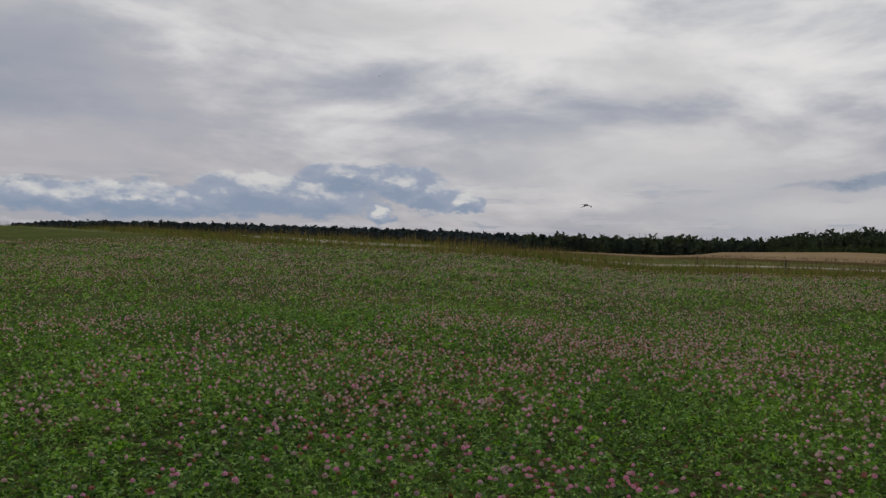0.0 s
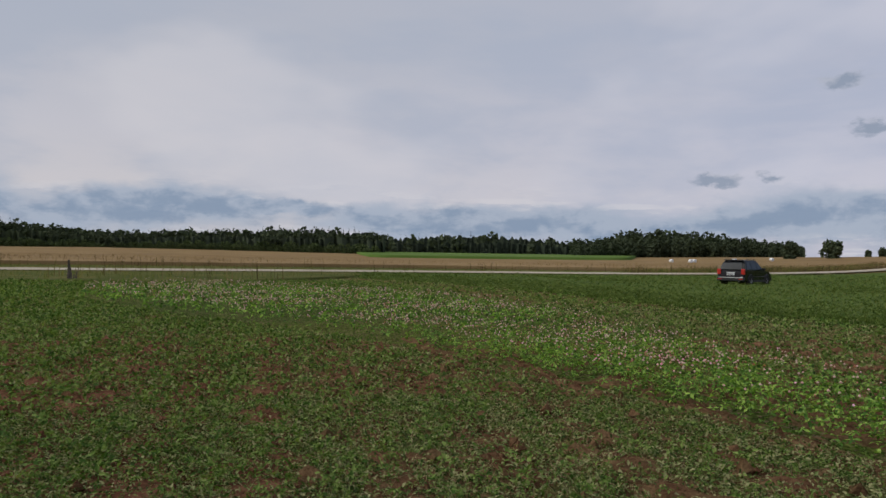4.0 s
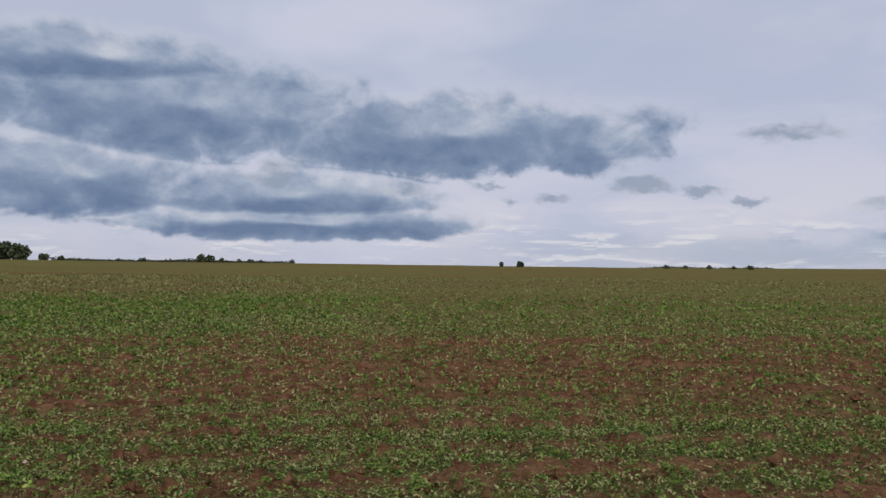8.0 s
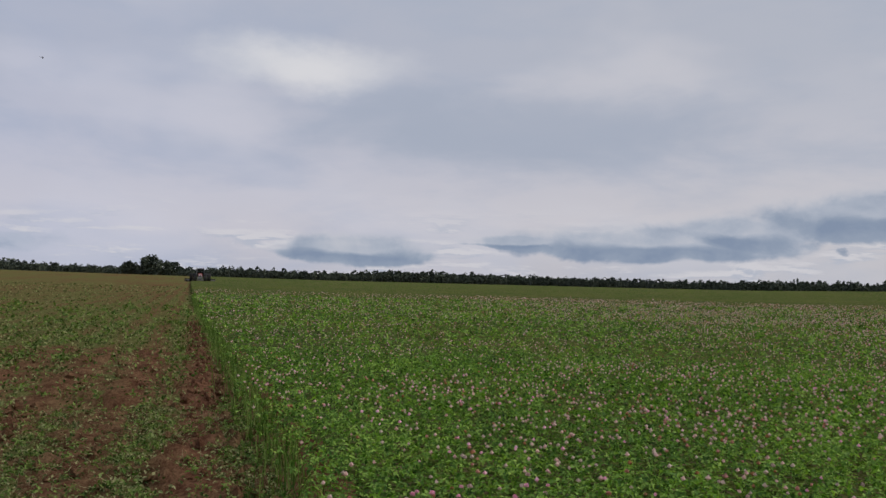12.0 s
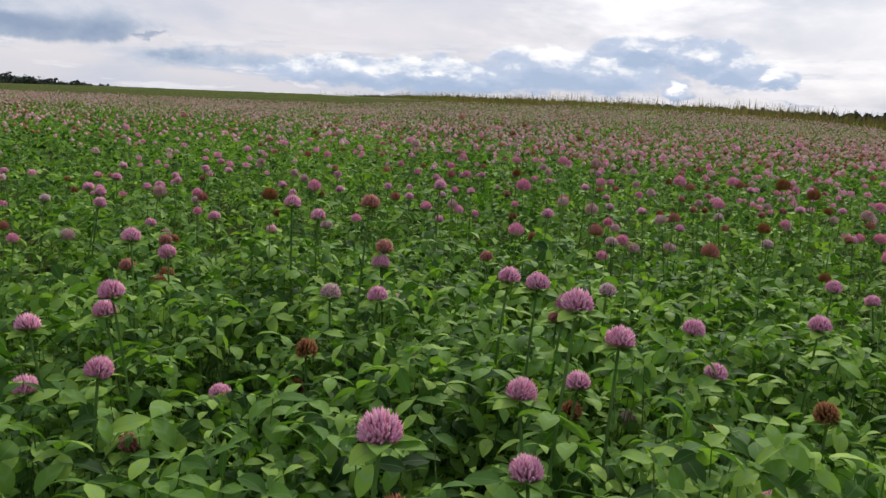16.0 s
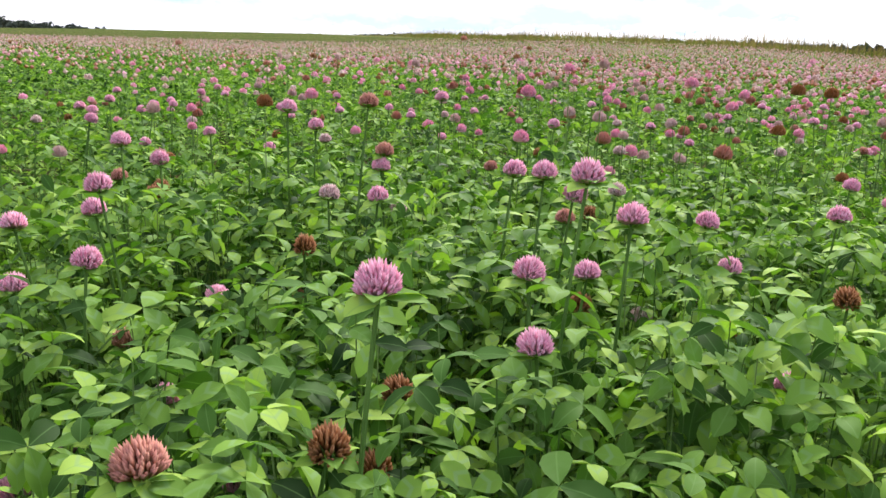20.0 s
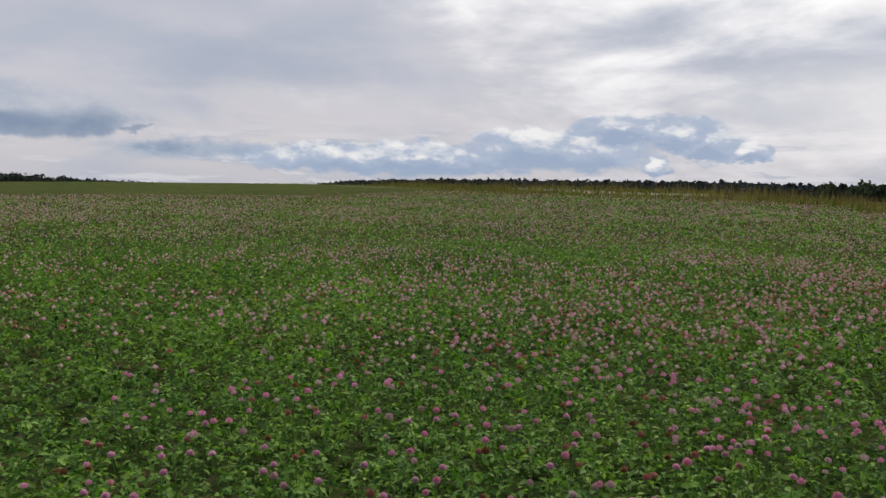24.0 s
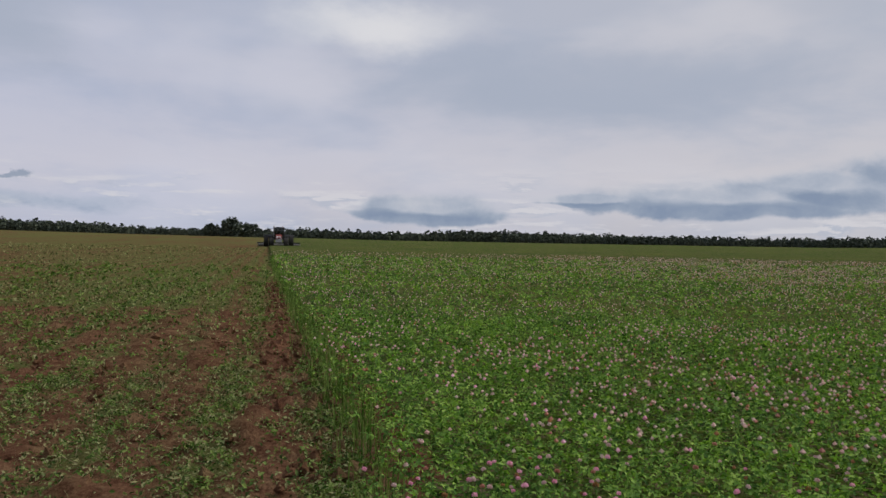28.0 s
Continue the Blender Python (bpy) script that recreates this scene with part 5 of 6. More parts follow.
def standing_rows():
    """Swaths left standing in the uncut crop: low banks of leaves with a steep shaded side."""
    rng = np.random.default_rng(63)
    at, size = [], []
    for line, wide, tall in ((UNCUT[:7], 1.6, 0.46), ([(40, -22.9), (38, -23.9), (30.5, -25.0)], 1.8, 0.36), ([(69, -46), (65, -51.5), (54, -53.2)], 2.6, 0.42), ([(84, -69), (76, -69.5), (67, -67.5)], 3.0, 0.45),
                             ([(92, -80), (84, -82), (78, -79)], 3.0, 0.45), ([(106, -90), (97, -96.5)], 3.4, 0.5), ([(52, -17), (60, -15), (66, -12)], 1.6, 0.3)):
        for (x0, y0), (x1, y1) in zip(line, line[1:]):
            length, far = math.hypot(x1 - x0, y1 - y0), math.hypot((x0 + x1) / 2, (y0 + y1) / 2)
            n = int(length * wide * 400 * min(1.0, 20 / far) ** 1.5)
            k, side = rng.uniform(0, 1, n), rng.uniform(-0.55, 0.55, n) * wide + rng.normal(0, 0.06, n)
            x, y = x0 + (x1 - x0) * k - (y1 - y0) / length * side, y0 + (y1 - y0) * k + (x1 - x0) / length * side
            at.append(np.stack([x, y, land(x, y) + tall * rng.uniform(0.05, 1.1, n)], 1))
            size.append(0.042 * rng.uniform(0.6, 1.4, n) * max(1.0, far / 20) ** 0.6)
    at, size = np.concatenate(at), np.concatenate(size)
    n = len(at)
    v, f, u = scatter(LEAF_PLAIN, at, turn_matrices(rng.uniform(0, 6.283, n), rng.normal(0, 0.5, n), rng.normal(0, 0.5, n)), size[:, None])
    tagged(new("standing_leaves", mesh_np("standing_leaves", v, f, [OLIVE_LEAF], u)), "green leaves of the clover left standing", "clover", kind="stuff")


standing_rows()


def sand_heap():
    """A long low heap of pale sand beside the road."""
    rng = np.random.default_rng(64)
    n, m = 40, 14
    line = [(59.5, 38.5), (57.0, 47.0), (54.5, 55.5)]
    verts = []
    for i in range(n):
        k = i / (n - 1)
        x, y = (np.interp(k * 2, (0, 1, 2), [p[j] for p in line]) for j in (0, 1))
        for j in range(m):
            q = 2 * j / (m - 1) - 1
            h = 0.62 * (math.cos(q * math.pi) * 0.5 + 0.5) * math.sin(math.pi * k) ** 0.7 * (0.75 + 0.25 * math.sin(k * 17.0) + rng.uniform(-0.08, 0.08))
            px, py = x - 1.3 + q * 1.9, y - 0.6 + q * 0.7
            verts.append((px, py, float(land(px, py)) + 0.30 + h))
    idx = np.arange(n * m).reshape(n, m)
    p, q, r, t = idx[:-1, :-1].ravel(), idx[1:, :-1].ravel(), idx[1:, 1:].ravel(), idx[:-1, 1:].ravel()
    ob = new("sand_heap", mesh_np("sand_heap", verts, np.concatenate([np.stack([p, q, r], 1), np.stack([p, r, t], 1)]), [SAND], smooth=True))
    tagged(ob, "low heap of pale pinkish sand beside the road", "sand heap")


sand_heap()
ROADSIDE = [(91, -40), (94, -48), (101, -58), (118, -79), (132, -93), (140, -92), (122, -72), (108, -52), (100, -40), (96, -28)]
weeds("roadside_weeds", ROADSIDE, 5400, 0.95, 59, WEED, "reddish brown weeds along the gravel road", width=1.6, clumps=60)
weeds("roadside_grass", ROADSIDE, 9000, 0.7, 60, GRASS, "tan rough grass along the gravel road", width=2.4, open_road=4.0)


# ---- trees and woods ----
LEAF_CARD = (np.array([(-0.5, -0.4, 0), (0.5, -0.5, 0.12), (0.45, 0.5, -0.08), (-0.4, 0.45, 0.1)]), np.array([(0, 1, 2), (0, 2, 3)]), np.array([(0, 0), (1, 0), (1, 1), (0, 1.0)]))


def crown(rng, lobes, leaves, leaf):
    """Leaf clumps over a set of lobes (centre, radii): denser at the outside, with gaps."""
    at, size = [], []
    total = sum(r[0] * r[2] for _, r in lobes)
    for c, r in lobes:
        n = int(leaves * r[0] * r[2] / total)
        d = rng.normal(0, 1, (n, 3))
        d /= np.linalg.norm(d, axis=1)[:, None]
        at.append(np.array(c) + d * np.array(r) * (rng.uniform(0.25, 1, (n, 1)) ** 0.45) * rng.uniform(0.9, 1.1, (n, 1)))
        size.append(leaf * rng.uniform(0.55, 1.3, n))
    at, size = np.concatenate(at), np.concatenate(size)
    n = len(at)
    return scatter(LEAF_CARD, at, turn_matrices(rng.uniform(0, 6.283, n), rng.uniform(-1.3, 1.3, n), rng.uniform(-1.3, 1.3, n)), size[:, None])


def broad_tree(seed, height, spread, label, mat=None, low=0.18, lobes=9, leaves=900, weeping=0.0):
    """A tapered trunk with limbs, and a crown of leaf clumps in uneven lobes."""
    rng = np.random.default_rng(seed)
    tree = new("tree")
    top = height * 0.75
    lean = rng.uniform(-0.03, 0.03, 2) * height
    line = [(lean[0] * k * k, lean[1] * k * k, top * k) for k in np.linspace(0, 1, 6)]
    base = 0.028 * height
    part("trunk", tube(line, [base * (1.25 - k) for k in np.linspace(0, 1, 6)], 7), BARK, tree)
    where = []
    for i in range(lobes):
        a, h = i * 2.4 + rng.uniform(-0.4, 0.4), low + (0.92 - low) * (i + 0.5) / lobes
        out = spread * 0.5 * math.sin(math.pi * min(1, max(0.05, (h - low * 0.6) / (1.02 - low * 0.6)))) ** 0.7 * rng.uniform(0.45, 0.75)
        c = np.array((math.cos(a) * out, math.sin(a) * out, h * height))
        r = spread * rng.uniform(0.20, 0.31)
        where.append((c, (r, r, r * (rng.uniform(0.75, 1.0) + weeping))))
        foot = Vector(line[min(5, int(h * 5))])
        part("limb", tube([foot, (foot + Vector(c)) / 2 + Vector((0, 0, 0.04 * height)), Vector(c)], [base * 0.45, base * 0.3, base * 0.1], 5), BARK, tree)
    where.append((np.array((lean[0], lean[1], height * 0.86)), (spread * 0.2, spread * 0.2, height * 0.14)))
    np_part("crown", crown(rng, where, leaves, 0.085 * spread + 0.15), [mat or BROAD], tree, smooth=False)
    return tagged(tree, label, "tree")


def spruce_tree(seed, height, label):
    rng = np.random.default_rng(seed)
    tree = new("tree")
    part("trunk", tube([(0, 0, 0), (0, 0, height * 0.5), (0, 0, height * 0.97)], [0.016 * height, 0.01 * height, 0.003 * height], 6), BARK, tree)
    n = 520
    k = rng.uniform(0.04, 1, n) ** 0.8
    a = rng.uniform(0, 6.283, n)
    r = (1 - k) * 0.2 * height * rng.uniform(0.35, 1.0, n) * (0.8 + 0.2 * np.sin(k * 42))
    at = np.stack([r * np.cos(a), r * np.sin(a), height * (0.05 + 0.95 * k) - r * 0.35], 1)
    np_part("crown", scatter(LEAF_CARD, at, turn_matrices(a, rng.uniform(-0.9, 0.5, n)), (height * 0.06 * (1.15 - k) * rng.uniform(0.6, 1.3, n))[:, None]), [SPRUCE], tree, smooth=False)
    return tagged(tree, label, "tree")


def stand(tree, az, r, sink=0.0, turn=0.0, size=1.0):
    x, y = at_az(az, r)
    tree.matrix_basis = pose(x, y, float(land(x, y)) - sink, 0, 0, turn) @ Matrix.Diagonal((size, size, size, 1))


def high(az, r, el):
    """The height of something at that azimuth and distance whose top shows at that elevation."""
    x, y = at_az(az, r)
    return EYE + r * math.tan(radians(el)) - float(land(x, y))


def lone_trees():
    seed = 500
    rows = [  # azimuth, distance, elevation of the top, spread as a share of height, kind
        (145.0, 330, 1.52, 1.35, "round"), (143.4, 330, 1.10, 0.75, "oval"), (141.1, 335, 1.16, 1.4, "round"), (148.1, 345, 0.72, 1.2, "bush"), (137.2, 320, 0.62, 0.8, "oval"),
        (102.0, 430, 1.42, 1.25, "round"), (100.8, 440, 1.10, 1.5, "round"), (103.4, 436, 1.05, 1.4, "round"), (124.2, 420, 1.07, 0.8, "oval"), (174.4, 245, 0.80, 1.6, "bush"), (175.8, 245, 0.72, 0.9, "oval"),
        (238.9, 230, 1.55, 1.1, "round"), (235.9, 235, 1.14, 1.2, "round"), (236.8, 235, 1.05, 0.7, "oval"), (241.4, 236, 1.55, 0.9, "oval"), (209.0, 232, 1.70, 1.3, "round"), (207.6, 240, 1.1, 1.5, "bush")]
    for az, r, el, wide, kind in rows:
        seed += 1
        h = max(1.6, high(az, r, el))
        label = {"round": "round-crowned broadleaf tree standing alone on the skyline", "oval": "slender oval tree on the skyline", "bush": "low spreading bush on the skyline"}[kind]
        # beyond 300 m the leaf colour has haze painted in
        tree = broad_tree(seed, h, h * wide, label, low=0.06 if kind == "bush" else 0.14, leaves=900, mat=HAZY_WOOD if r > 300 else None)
        stand(tree, az, r, 0.1)


def farm_grove():
    """The grove round the farm, tree by tree."""
    rows = [(232.6, 236, 2.35, 0.75, 0), (231.6, 240, 2.75, 0.8, 0), (230.3, 246, 2.85, 0.9, 1), (229.0, 240, 3.12, 0.85, 0), (227.8, 246, 2.85, 0.9, 0), (226.8, 238, 2.62, 0.8, 0),
            (225.2, 242, 2.45, 0.85, 0), (224.2, 236, 2.2, 0.9, 2), (223.0, 238, 2.3, 1.0, 2), (221.3, 234, 2.55, 1.1, 2), (219.8, 244, 2.3, 0.9, 0), (218.4, 240, 2.3, 0.9, 1),
            (217.0, 238, 2.3, 0.9, 2), (216.3, 240, 2.05, 0.7, 0), (214.8, 238, 1.95, 0.95, 1), (213.3, 242, 1.5, 1.0, 0), (212.4, 244, 1.4, 0.9, 2), (210.8, 240, 1.72, 0.9, 0), (210.0, 238, 1.75, 0.9, 0), (228.4, 250, 2.7, 0.9, 0), (222.1, 250, 2.3, 0.9, 0)]
    seed = 600
    for az, r, el, wide, kind in rows:
        seed += 1
        h = high(az, r, el)
        label = ("dark broadleaf tree in the farm grove", "lighter green broadleaf tree in the farm grove", "weeping willow in the farm grove")[kind]
        tree = broad_tree(seed, h, h * wide * 1.4, label, (BROAD, LIGHT_BROAD, LIGHT_BROAD)[kind], low=0.0, leaves=1500, lobes=13, weeping=0.35 if kind == 2 else 0.0)
        tree["group"] = "trees of the farm grove"
        stand(tree, az, r, 0.1)


def small_trees():
    """Bushes in the small gaps of the skyline, low and far."""
    rng = np.random.default_rng(9)
    kinds = [broad_tree(700 + i, 4.0, 5.0 + i, "low far bush on the skyline", low=0.03, leaves=420, lobes=6) for i in range(3)]
    rows = [(205.5, 0.82), (203.0, 0.80), (201.5, 0.88), (200.0, 0.78), (197.7, 1.12), (197.0, 1.10), (196.2, 0.95), (195.0, 0.84), (194.2, 0.86), (193.5, 0.84), (191.3, 0.84), (163.9, 0.60), (162.6, 0.6), (161.0, 0.6), (158.3, 0.60), (159.4, 0.57), (133.4, 0.66), (131.9, 0.66), (130.4, 0.64), (134.6, 0.6), (128.6, 0.66), (206.6, 0.95)]
    for i, (az, el) in enumerate(rows):
        x, y = at_az(az, 262)
        h = max(1.2, high(az, 262, el + 0.05))
        m = pose(x, y, float(land(x, y)) - 0.1, 0, 0, rng.uniform(0, 360)) @ Matrix.Diagonal((h / 4, h / 4, h / 4, 1))
        if i < 3:
            kinds[i].matrix_basis = m
        else:
            c = copy_thing(kinds[i % 3], m)
            c.matrix_basis = m


def wood(name, tops, reach, rows, gap, conifers, mats, seed, label, shrubs=0.0, even=0.0, tall=1.0):
    """A far wood whose treeline follows the elevations given by azimuth: crowns of leaf clumps, row behind row."""
    rng = np.random.default_rng(seed)
    az = np.array([a for a, _ in tops], float)
    el = np.array([e for _, e in tops])
    pieces = []
    for row in range(rows):
        r = reach + row * gap * 1.3
        a, h = az[0], 8.0
        while a < az[-1]:
            a += math.degrees((0.34 if reach > 420 else 0.27) * h / r) * rng.uniform(0.6, 1.2)
            rr = r + rng.uniform(-0.5, 0.5) * gap
            x, y = at_az(a, rr)
            ground_z = float(land(x, y))
            share = (0.72 + 0.28 * row / max(1, rows - 1)) if rows > 1 else 1.0
            h = (EYE + rr * math.tan(radians(float(np.interp(a, az, el)))) - ground_z) * share * rng.uniform(0.86 + even, 1.06 - even / 2) * tall
            if shrubs and row == 0:
                h *= shrubs * rng.uniform(0.6, 1.25)
            h = max(h, 2.0)
            if rng.uniform() < conifers and not (shrubs and row == 0):
                n = 80 if reach < 420 else 44
                k = rng.uniform(0.0, 1, n) ** 0.75
                t = rng.uniform(0, 6.283, n)
                rad = (1 - k) * 0.19 * h * rng.uniform(0.3, 1.0, n)
                at = np.stack([x + rad * np.cos(t), y + rad * np.sin(t), ground_z + h * (0.04 + 0.96 * k) - rad * 0.3], 1)
                piece = scatter(LEAF_CARD, at, turn_matrices(t, rng.uniform(-0.9, 0.6, n)), (h * 0.105 * (1.15 - k) * rng.uniform(0.6, 1.3, n))[:, None])
                pieces.append((*piece, 0))
            else:
                n = 20 if name == "far_copse" else 44 if reach > 320 else 130
                d = rng.normal(0, 1, (n, 3))
                d /= np.linalg.norm(d, axis=1)[:, None]
                w = h * rng.uniform(0.24, 0.36)
                at = np.array((x, y, ground_z + h * 0.50)) + d * np.array((w, w, h * 0.49)) * rng.uniform(0.45, 1, (n, 1)) ** 0.5
                piece = scatter(LEAF_CARD, at, turn_matrices(rng.uniform(0, 6.283, n), rng.uniform(-1.2, 1.2, n), rng.uniform(-1.2, 1.2, n)), (h * (0.09 if n > 100 else 0.17) * rng.uniform(0.6, 1.4, n))[:, None])
                pieces.append((*piece, 2 if shrubs and row == 0 else 1))
    # the dark undergrowth and stems that close the wood below the crowns
    steps = np.arange(az[0], az[-1], 0.16)
    body = np.interp(steps, az, el)
    for k, r in enumerate((reach + gap, reach + rows * gap * 1.3)):
        xy = np.stack([-np.sin(np.radians(steps)), np.cos(np.radians(steps))], 1) * (r + rng.uniform(-2, 2, len(steps)))[:, None]
        foot = land(xy[:, 0], xy[:, 1])
        tops_z = foot + np.maximum(1.0, EYE + r * np.tan(np.radians(body)) - foot) * tall * rng.uniform(0.70 + even, 0.90 + even / 2, len(steps)) * (0.72 + 0.28 * k)
        m = len(steps)
        v = np.concatenate([np.c_[xy, foot - 0.5], np.c_[xy, tops_z]])
        i = np.arange(m - 1)
        pieces.append((v, np.concatenate([np.stack([i, i + 1, i + m + 1], 1), np.stack([i, i + m + 1, i + m], 1)]), np.zeros((2 * m, 2)), 0 if conifers > 0.5 else 1))
    v, f, u, w = join(*pieces)
    return tagged(new(name, mesh_np(name, v, f, mats, u, w)), label, "woodland", kind="stuff")


def woods():
    mixed = [SPRUCE, BROAD, LIGHT_BROAD]
    # west wood: conifers and crowns take the colours with painted haze
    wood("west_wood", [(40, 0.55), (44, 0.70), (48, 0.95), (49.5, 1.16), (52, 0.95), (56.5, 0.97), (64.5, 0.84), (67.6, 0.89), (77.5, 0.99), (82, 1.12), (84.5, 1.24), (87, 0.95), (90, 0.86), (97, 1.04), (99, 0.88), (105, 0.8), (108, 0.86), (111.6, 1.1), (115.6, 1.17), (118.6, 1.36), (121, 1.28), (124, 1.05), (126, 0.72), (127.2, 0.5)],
         470, 3, 6.0, 0.2, [HAZE_BLUE_WOOD, HAZY_WOOD, LIGHT_BROAD], 1, "long dark mixed wood along the western skyline", even=-0.10)
    wood("south_east_wood", [(240.5, 1.35), (241.5, 1.5), (243, 1.75), (245.6, 2.15), (248, 2.3), (251, 2.44), (253, 2.2), (254.8, 1.7), (256, 1.6)], 300, 3, 7.0, 0.0, mixed, 2, "dark broadleaf wood behind the grain field")
    wood("far_spruce_wood", [(254, 1.6), (258, 1.8), (260, 2.03), (262.5, 2.15), (266, 2.0), (268.7, 1.8), (271.5, 2.0)], 470, 3, 6.0, 0.75, mixed, 3, "dark spruce wood behind the bright meadow")
    wood("east_wood", [(270.0, 1.95), (272, 2.1), (275, 2.2), (279, 2.05), (282.4, 2.0), (286, 1.8), (290, 1.6), (292, 1.75)], 315, 4, 5.0, 0.6, mixed, 4, "dark mixed wood at the edge of the grain field", shrubs=0.55, tall=1.06)
    wood("hill_wood", [(289, 1.55), (292, 1.8), (295, 2.07), (300, 2.5), (304.3, 2.56), (306.5, 2.88), (309, 2.91), (312, 2.87), (317.4, 2.77), (320.2, 2.7), (324, 2.4), (328.5, 2.13), (330.3, 1.94), (333.2, 1.75), (336.5, 1.45)],
         310, 5, 5.5, 0.45, mixed, 5, "dark mixed wood on a low hill with lighter shrubs along its edge", shrubs=0.45, tall=1.13)
    wood("north_east_wood", [(335, 1.5), (339.2, 1.31), (343, 1.5), (347, 1.36), (353.6, 1.36)], 400, 3, 6.0, 0.8, mixed, 6, "low spruce wood on the skyline")
    wood("far_copse", [(156.5, 0.52), (158.3, 0.60), (160, 0.55), (162.5, 0.60), (164.2, 0.62), (166, 0.5)], 620, 2, 6.0, 0.0, mixed, 8, "thin far line of trees on the skyline")
    wood("far_copse", [(127.0, 0.55), (128.6, 0.66), (130, 0.6), (132.5, 0.67), (134.4, 0.64), (135.5, 0.52)], 620, 2, 6.0, 0.0, mixed, 9, "thin far line of trees on the skyline")
    wood("far_copse", [(191, 0.72), (193.6, 0.82), (196, 0.86), (198.5, 0.95), (200.5, 0.82), (203, 0.78), (207, 0.95)], 330, 2, 5.0, 0.0, mixed, 10, "low line of bushes beyond the rise")
    # the bluish tone of this hill is haze put into the base colour
    wood("far_hill_wood", [(352.5, 1.15), (355, 1.19), (359.8, 1.37), (367.8, 1.35), (376, 1.37), (382, 1.25), (387, 1.08), (389.5, 0.75)], 900, 3, 14.0, 0.3, [HAZE_BLUE_WOOD, HAZE_BLUE_WOOD, HAZE_BLUE_WOOD], 7, "far wooded hill tinted blue-green with painted haze", even=0.13)


lone_trees()
farm_grove()
small_trees()
woods()


# ---- the parked car ----
def wheel(name, parent, at, radius, width, rim=None):
    w = part(name, lathe([(radius * 0.62, -width / 2), (radius * 0.93, -width / 2), (radius, -width * 0.32), (radius, width * 0.32), (radius * 0.93, width / 2), (radius * 0.62, width / 2)], 24, (0, 0, 0), (90, 0, 0)), TYRE, parent)
    w.location = at
    part("rim", lathe([(radius * 0.60, -width * 0.47), (radius * 0.56, -width * 0.30), (radius * 0.2, -width * 0.40), (radius * 0.2, width * 0.40), (radius * 0.56, width * 0.30), (radius * 0.60, width * 0.47)], 20, (0, 0, 0), (90, 0, 0)), rim or STEEL, w)
    return w


def parked_car():
    car = new("car")
    def tumble(bm):
        """The sides lean in above the belt line."""
        for v in bm.verts:
            if v.co.z > 1.06:
                v.co.y *= 1 - 0.32 * (v.co.z - 1.06)
        return bm

    body = [(-2.22, 0.36), (-2.32, 0.60), (-2.28, 0.98), (-2.20, 1.10), (0.95, 1.08), (1.95, 0.98), (2.22, 0.78), (2.28, 0.48), (2.05, 0.30), (-2.05, 0.30)]
    part("body", extrude(body, 1.84, bevel=0.07), CAR_PAINT, car)
    cabin = [(-2.18, 1.07), (-1.96, 1.52), (-1.78, 1.68), (-1.45, 1.75), (-0.10, 1.75), (0.22, 1.68), (1.02, 1.06)]
    part("cabin", tumble(extrude(cabin, 1.76, bevel=0.06)), CAR_PAINT, car)
    rear = [(-2.20, 1.13), (-2.00, 1.55), (-1.90, 1.62), (-1.88, 1.58), (-2.10, 1.12)]
    part("rear_window", tumble(extrude(rear, 1.46)), PANE, car)
    part("spoiler", tumble(box((0.34, 1.56, 0.06), (-1.80, 0, 1.74), 0.02)), CAR_PAINT, car)
    for side in (-1, 1):
        for x0, x1 in ((-1.85, -1.12), (-1.02, -0.18), (-0.10, 0.66)):
            lean = 0.22 if x0 < -1.5 else 0.0
            end = 0.42 if x1 > 0.5 else 0.0
            win = [(x0, 1.13), (x0 + lean, 1.60), (x1 - end, 1.60), (x1, 1.13)]
            part("side_window", tumble(extrude(win, 0.04, (0, side * 0.875, 0))), PANE, car)
        part("tail_lamp", box((0.12, 0.24, 0.36), (-2.27, side * 0.80, 0.98), 0.03), TAIL, car, "red tail lamp")
        part("headlamp", box((0.14, 0.36, 0.18), (2.20, side * 0.68, 0.78), 0.04), LAMP_GLASS, car)
        part("roof_rail", tube([(-1.6, side * 0.72, 1.74), (-1.4, side * 0.66, 1.82), (-0.2, side * 0.66, 1.82), (0.0, side * 0.68, 1.74)], [0.018] * 4, 6), TRIM, car)
        part("mirror", box((0.16, 0.20, 0.16), (0.66, side * 1.0, 1.14), 0.04), TRIM, car)
        part("sill", box((2.3, 0.08, 0.14), (0.0, side * 0.91, 0.36), 0.02), TRIM, car)
        for x in (-1.35, 1.38):
            w = wheel("wheel", car, (x, side * 0.845, 0.37), 0.37, 0.24, ALLOY)
            for k in range(5):
                a = 2 * math.pi * k / 5
                part("spoke", box((0.20, 0.03, 0.06), (0.11 * math.cos(a), side * 0.105, 0.11 * math.sin(a)), 0.01, (0, -math.degrees(a), 0)), ALLOY, w)
            arch = [(x + 0.43 * math.cos(a), side * 0.92, 0.37 + 0.43 * math.sin(a)) for a in np.linspace(-0.15, math.pi + 0.15, 13)]
            part("wheel_arch", tube(arch, [0.045] * 13, 6), TRIM, car)
    part("rear_bumper", box((0.22, 1.80, 0.24), (-2.32, 0, 0.50), 0.05), TRIM, car)
    part("front_bumper", box((0.22, 1.78, 0.26), (2.28, 0, 0.48), 0.05), TRIM, car)
    part("number_plate", box((0.02, 0.50, 0.11), (-2.36, 0, 0.80), 0.005), LAMP_GLASS, car, "pale plate with plain bars")
    part("plate_bar", box((0.01, 0.36, 0.05), (-2.372, 0, 0.80)), TRIM, car)
    part("bumper_strip", box((0.03, 1.62, 0.035), (-2.425, 0, 0.60), 0.01), ALLOY, car, "thin pale strip along the bumper")
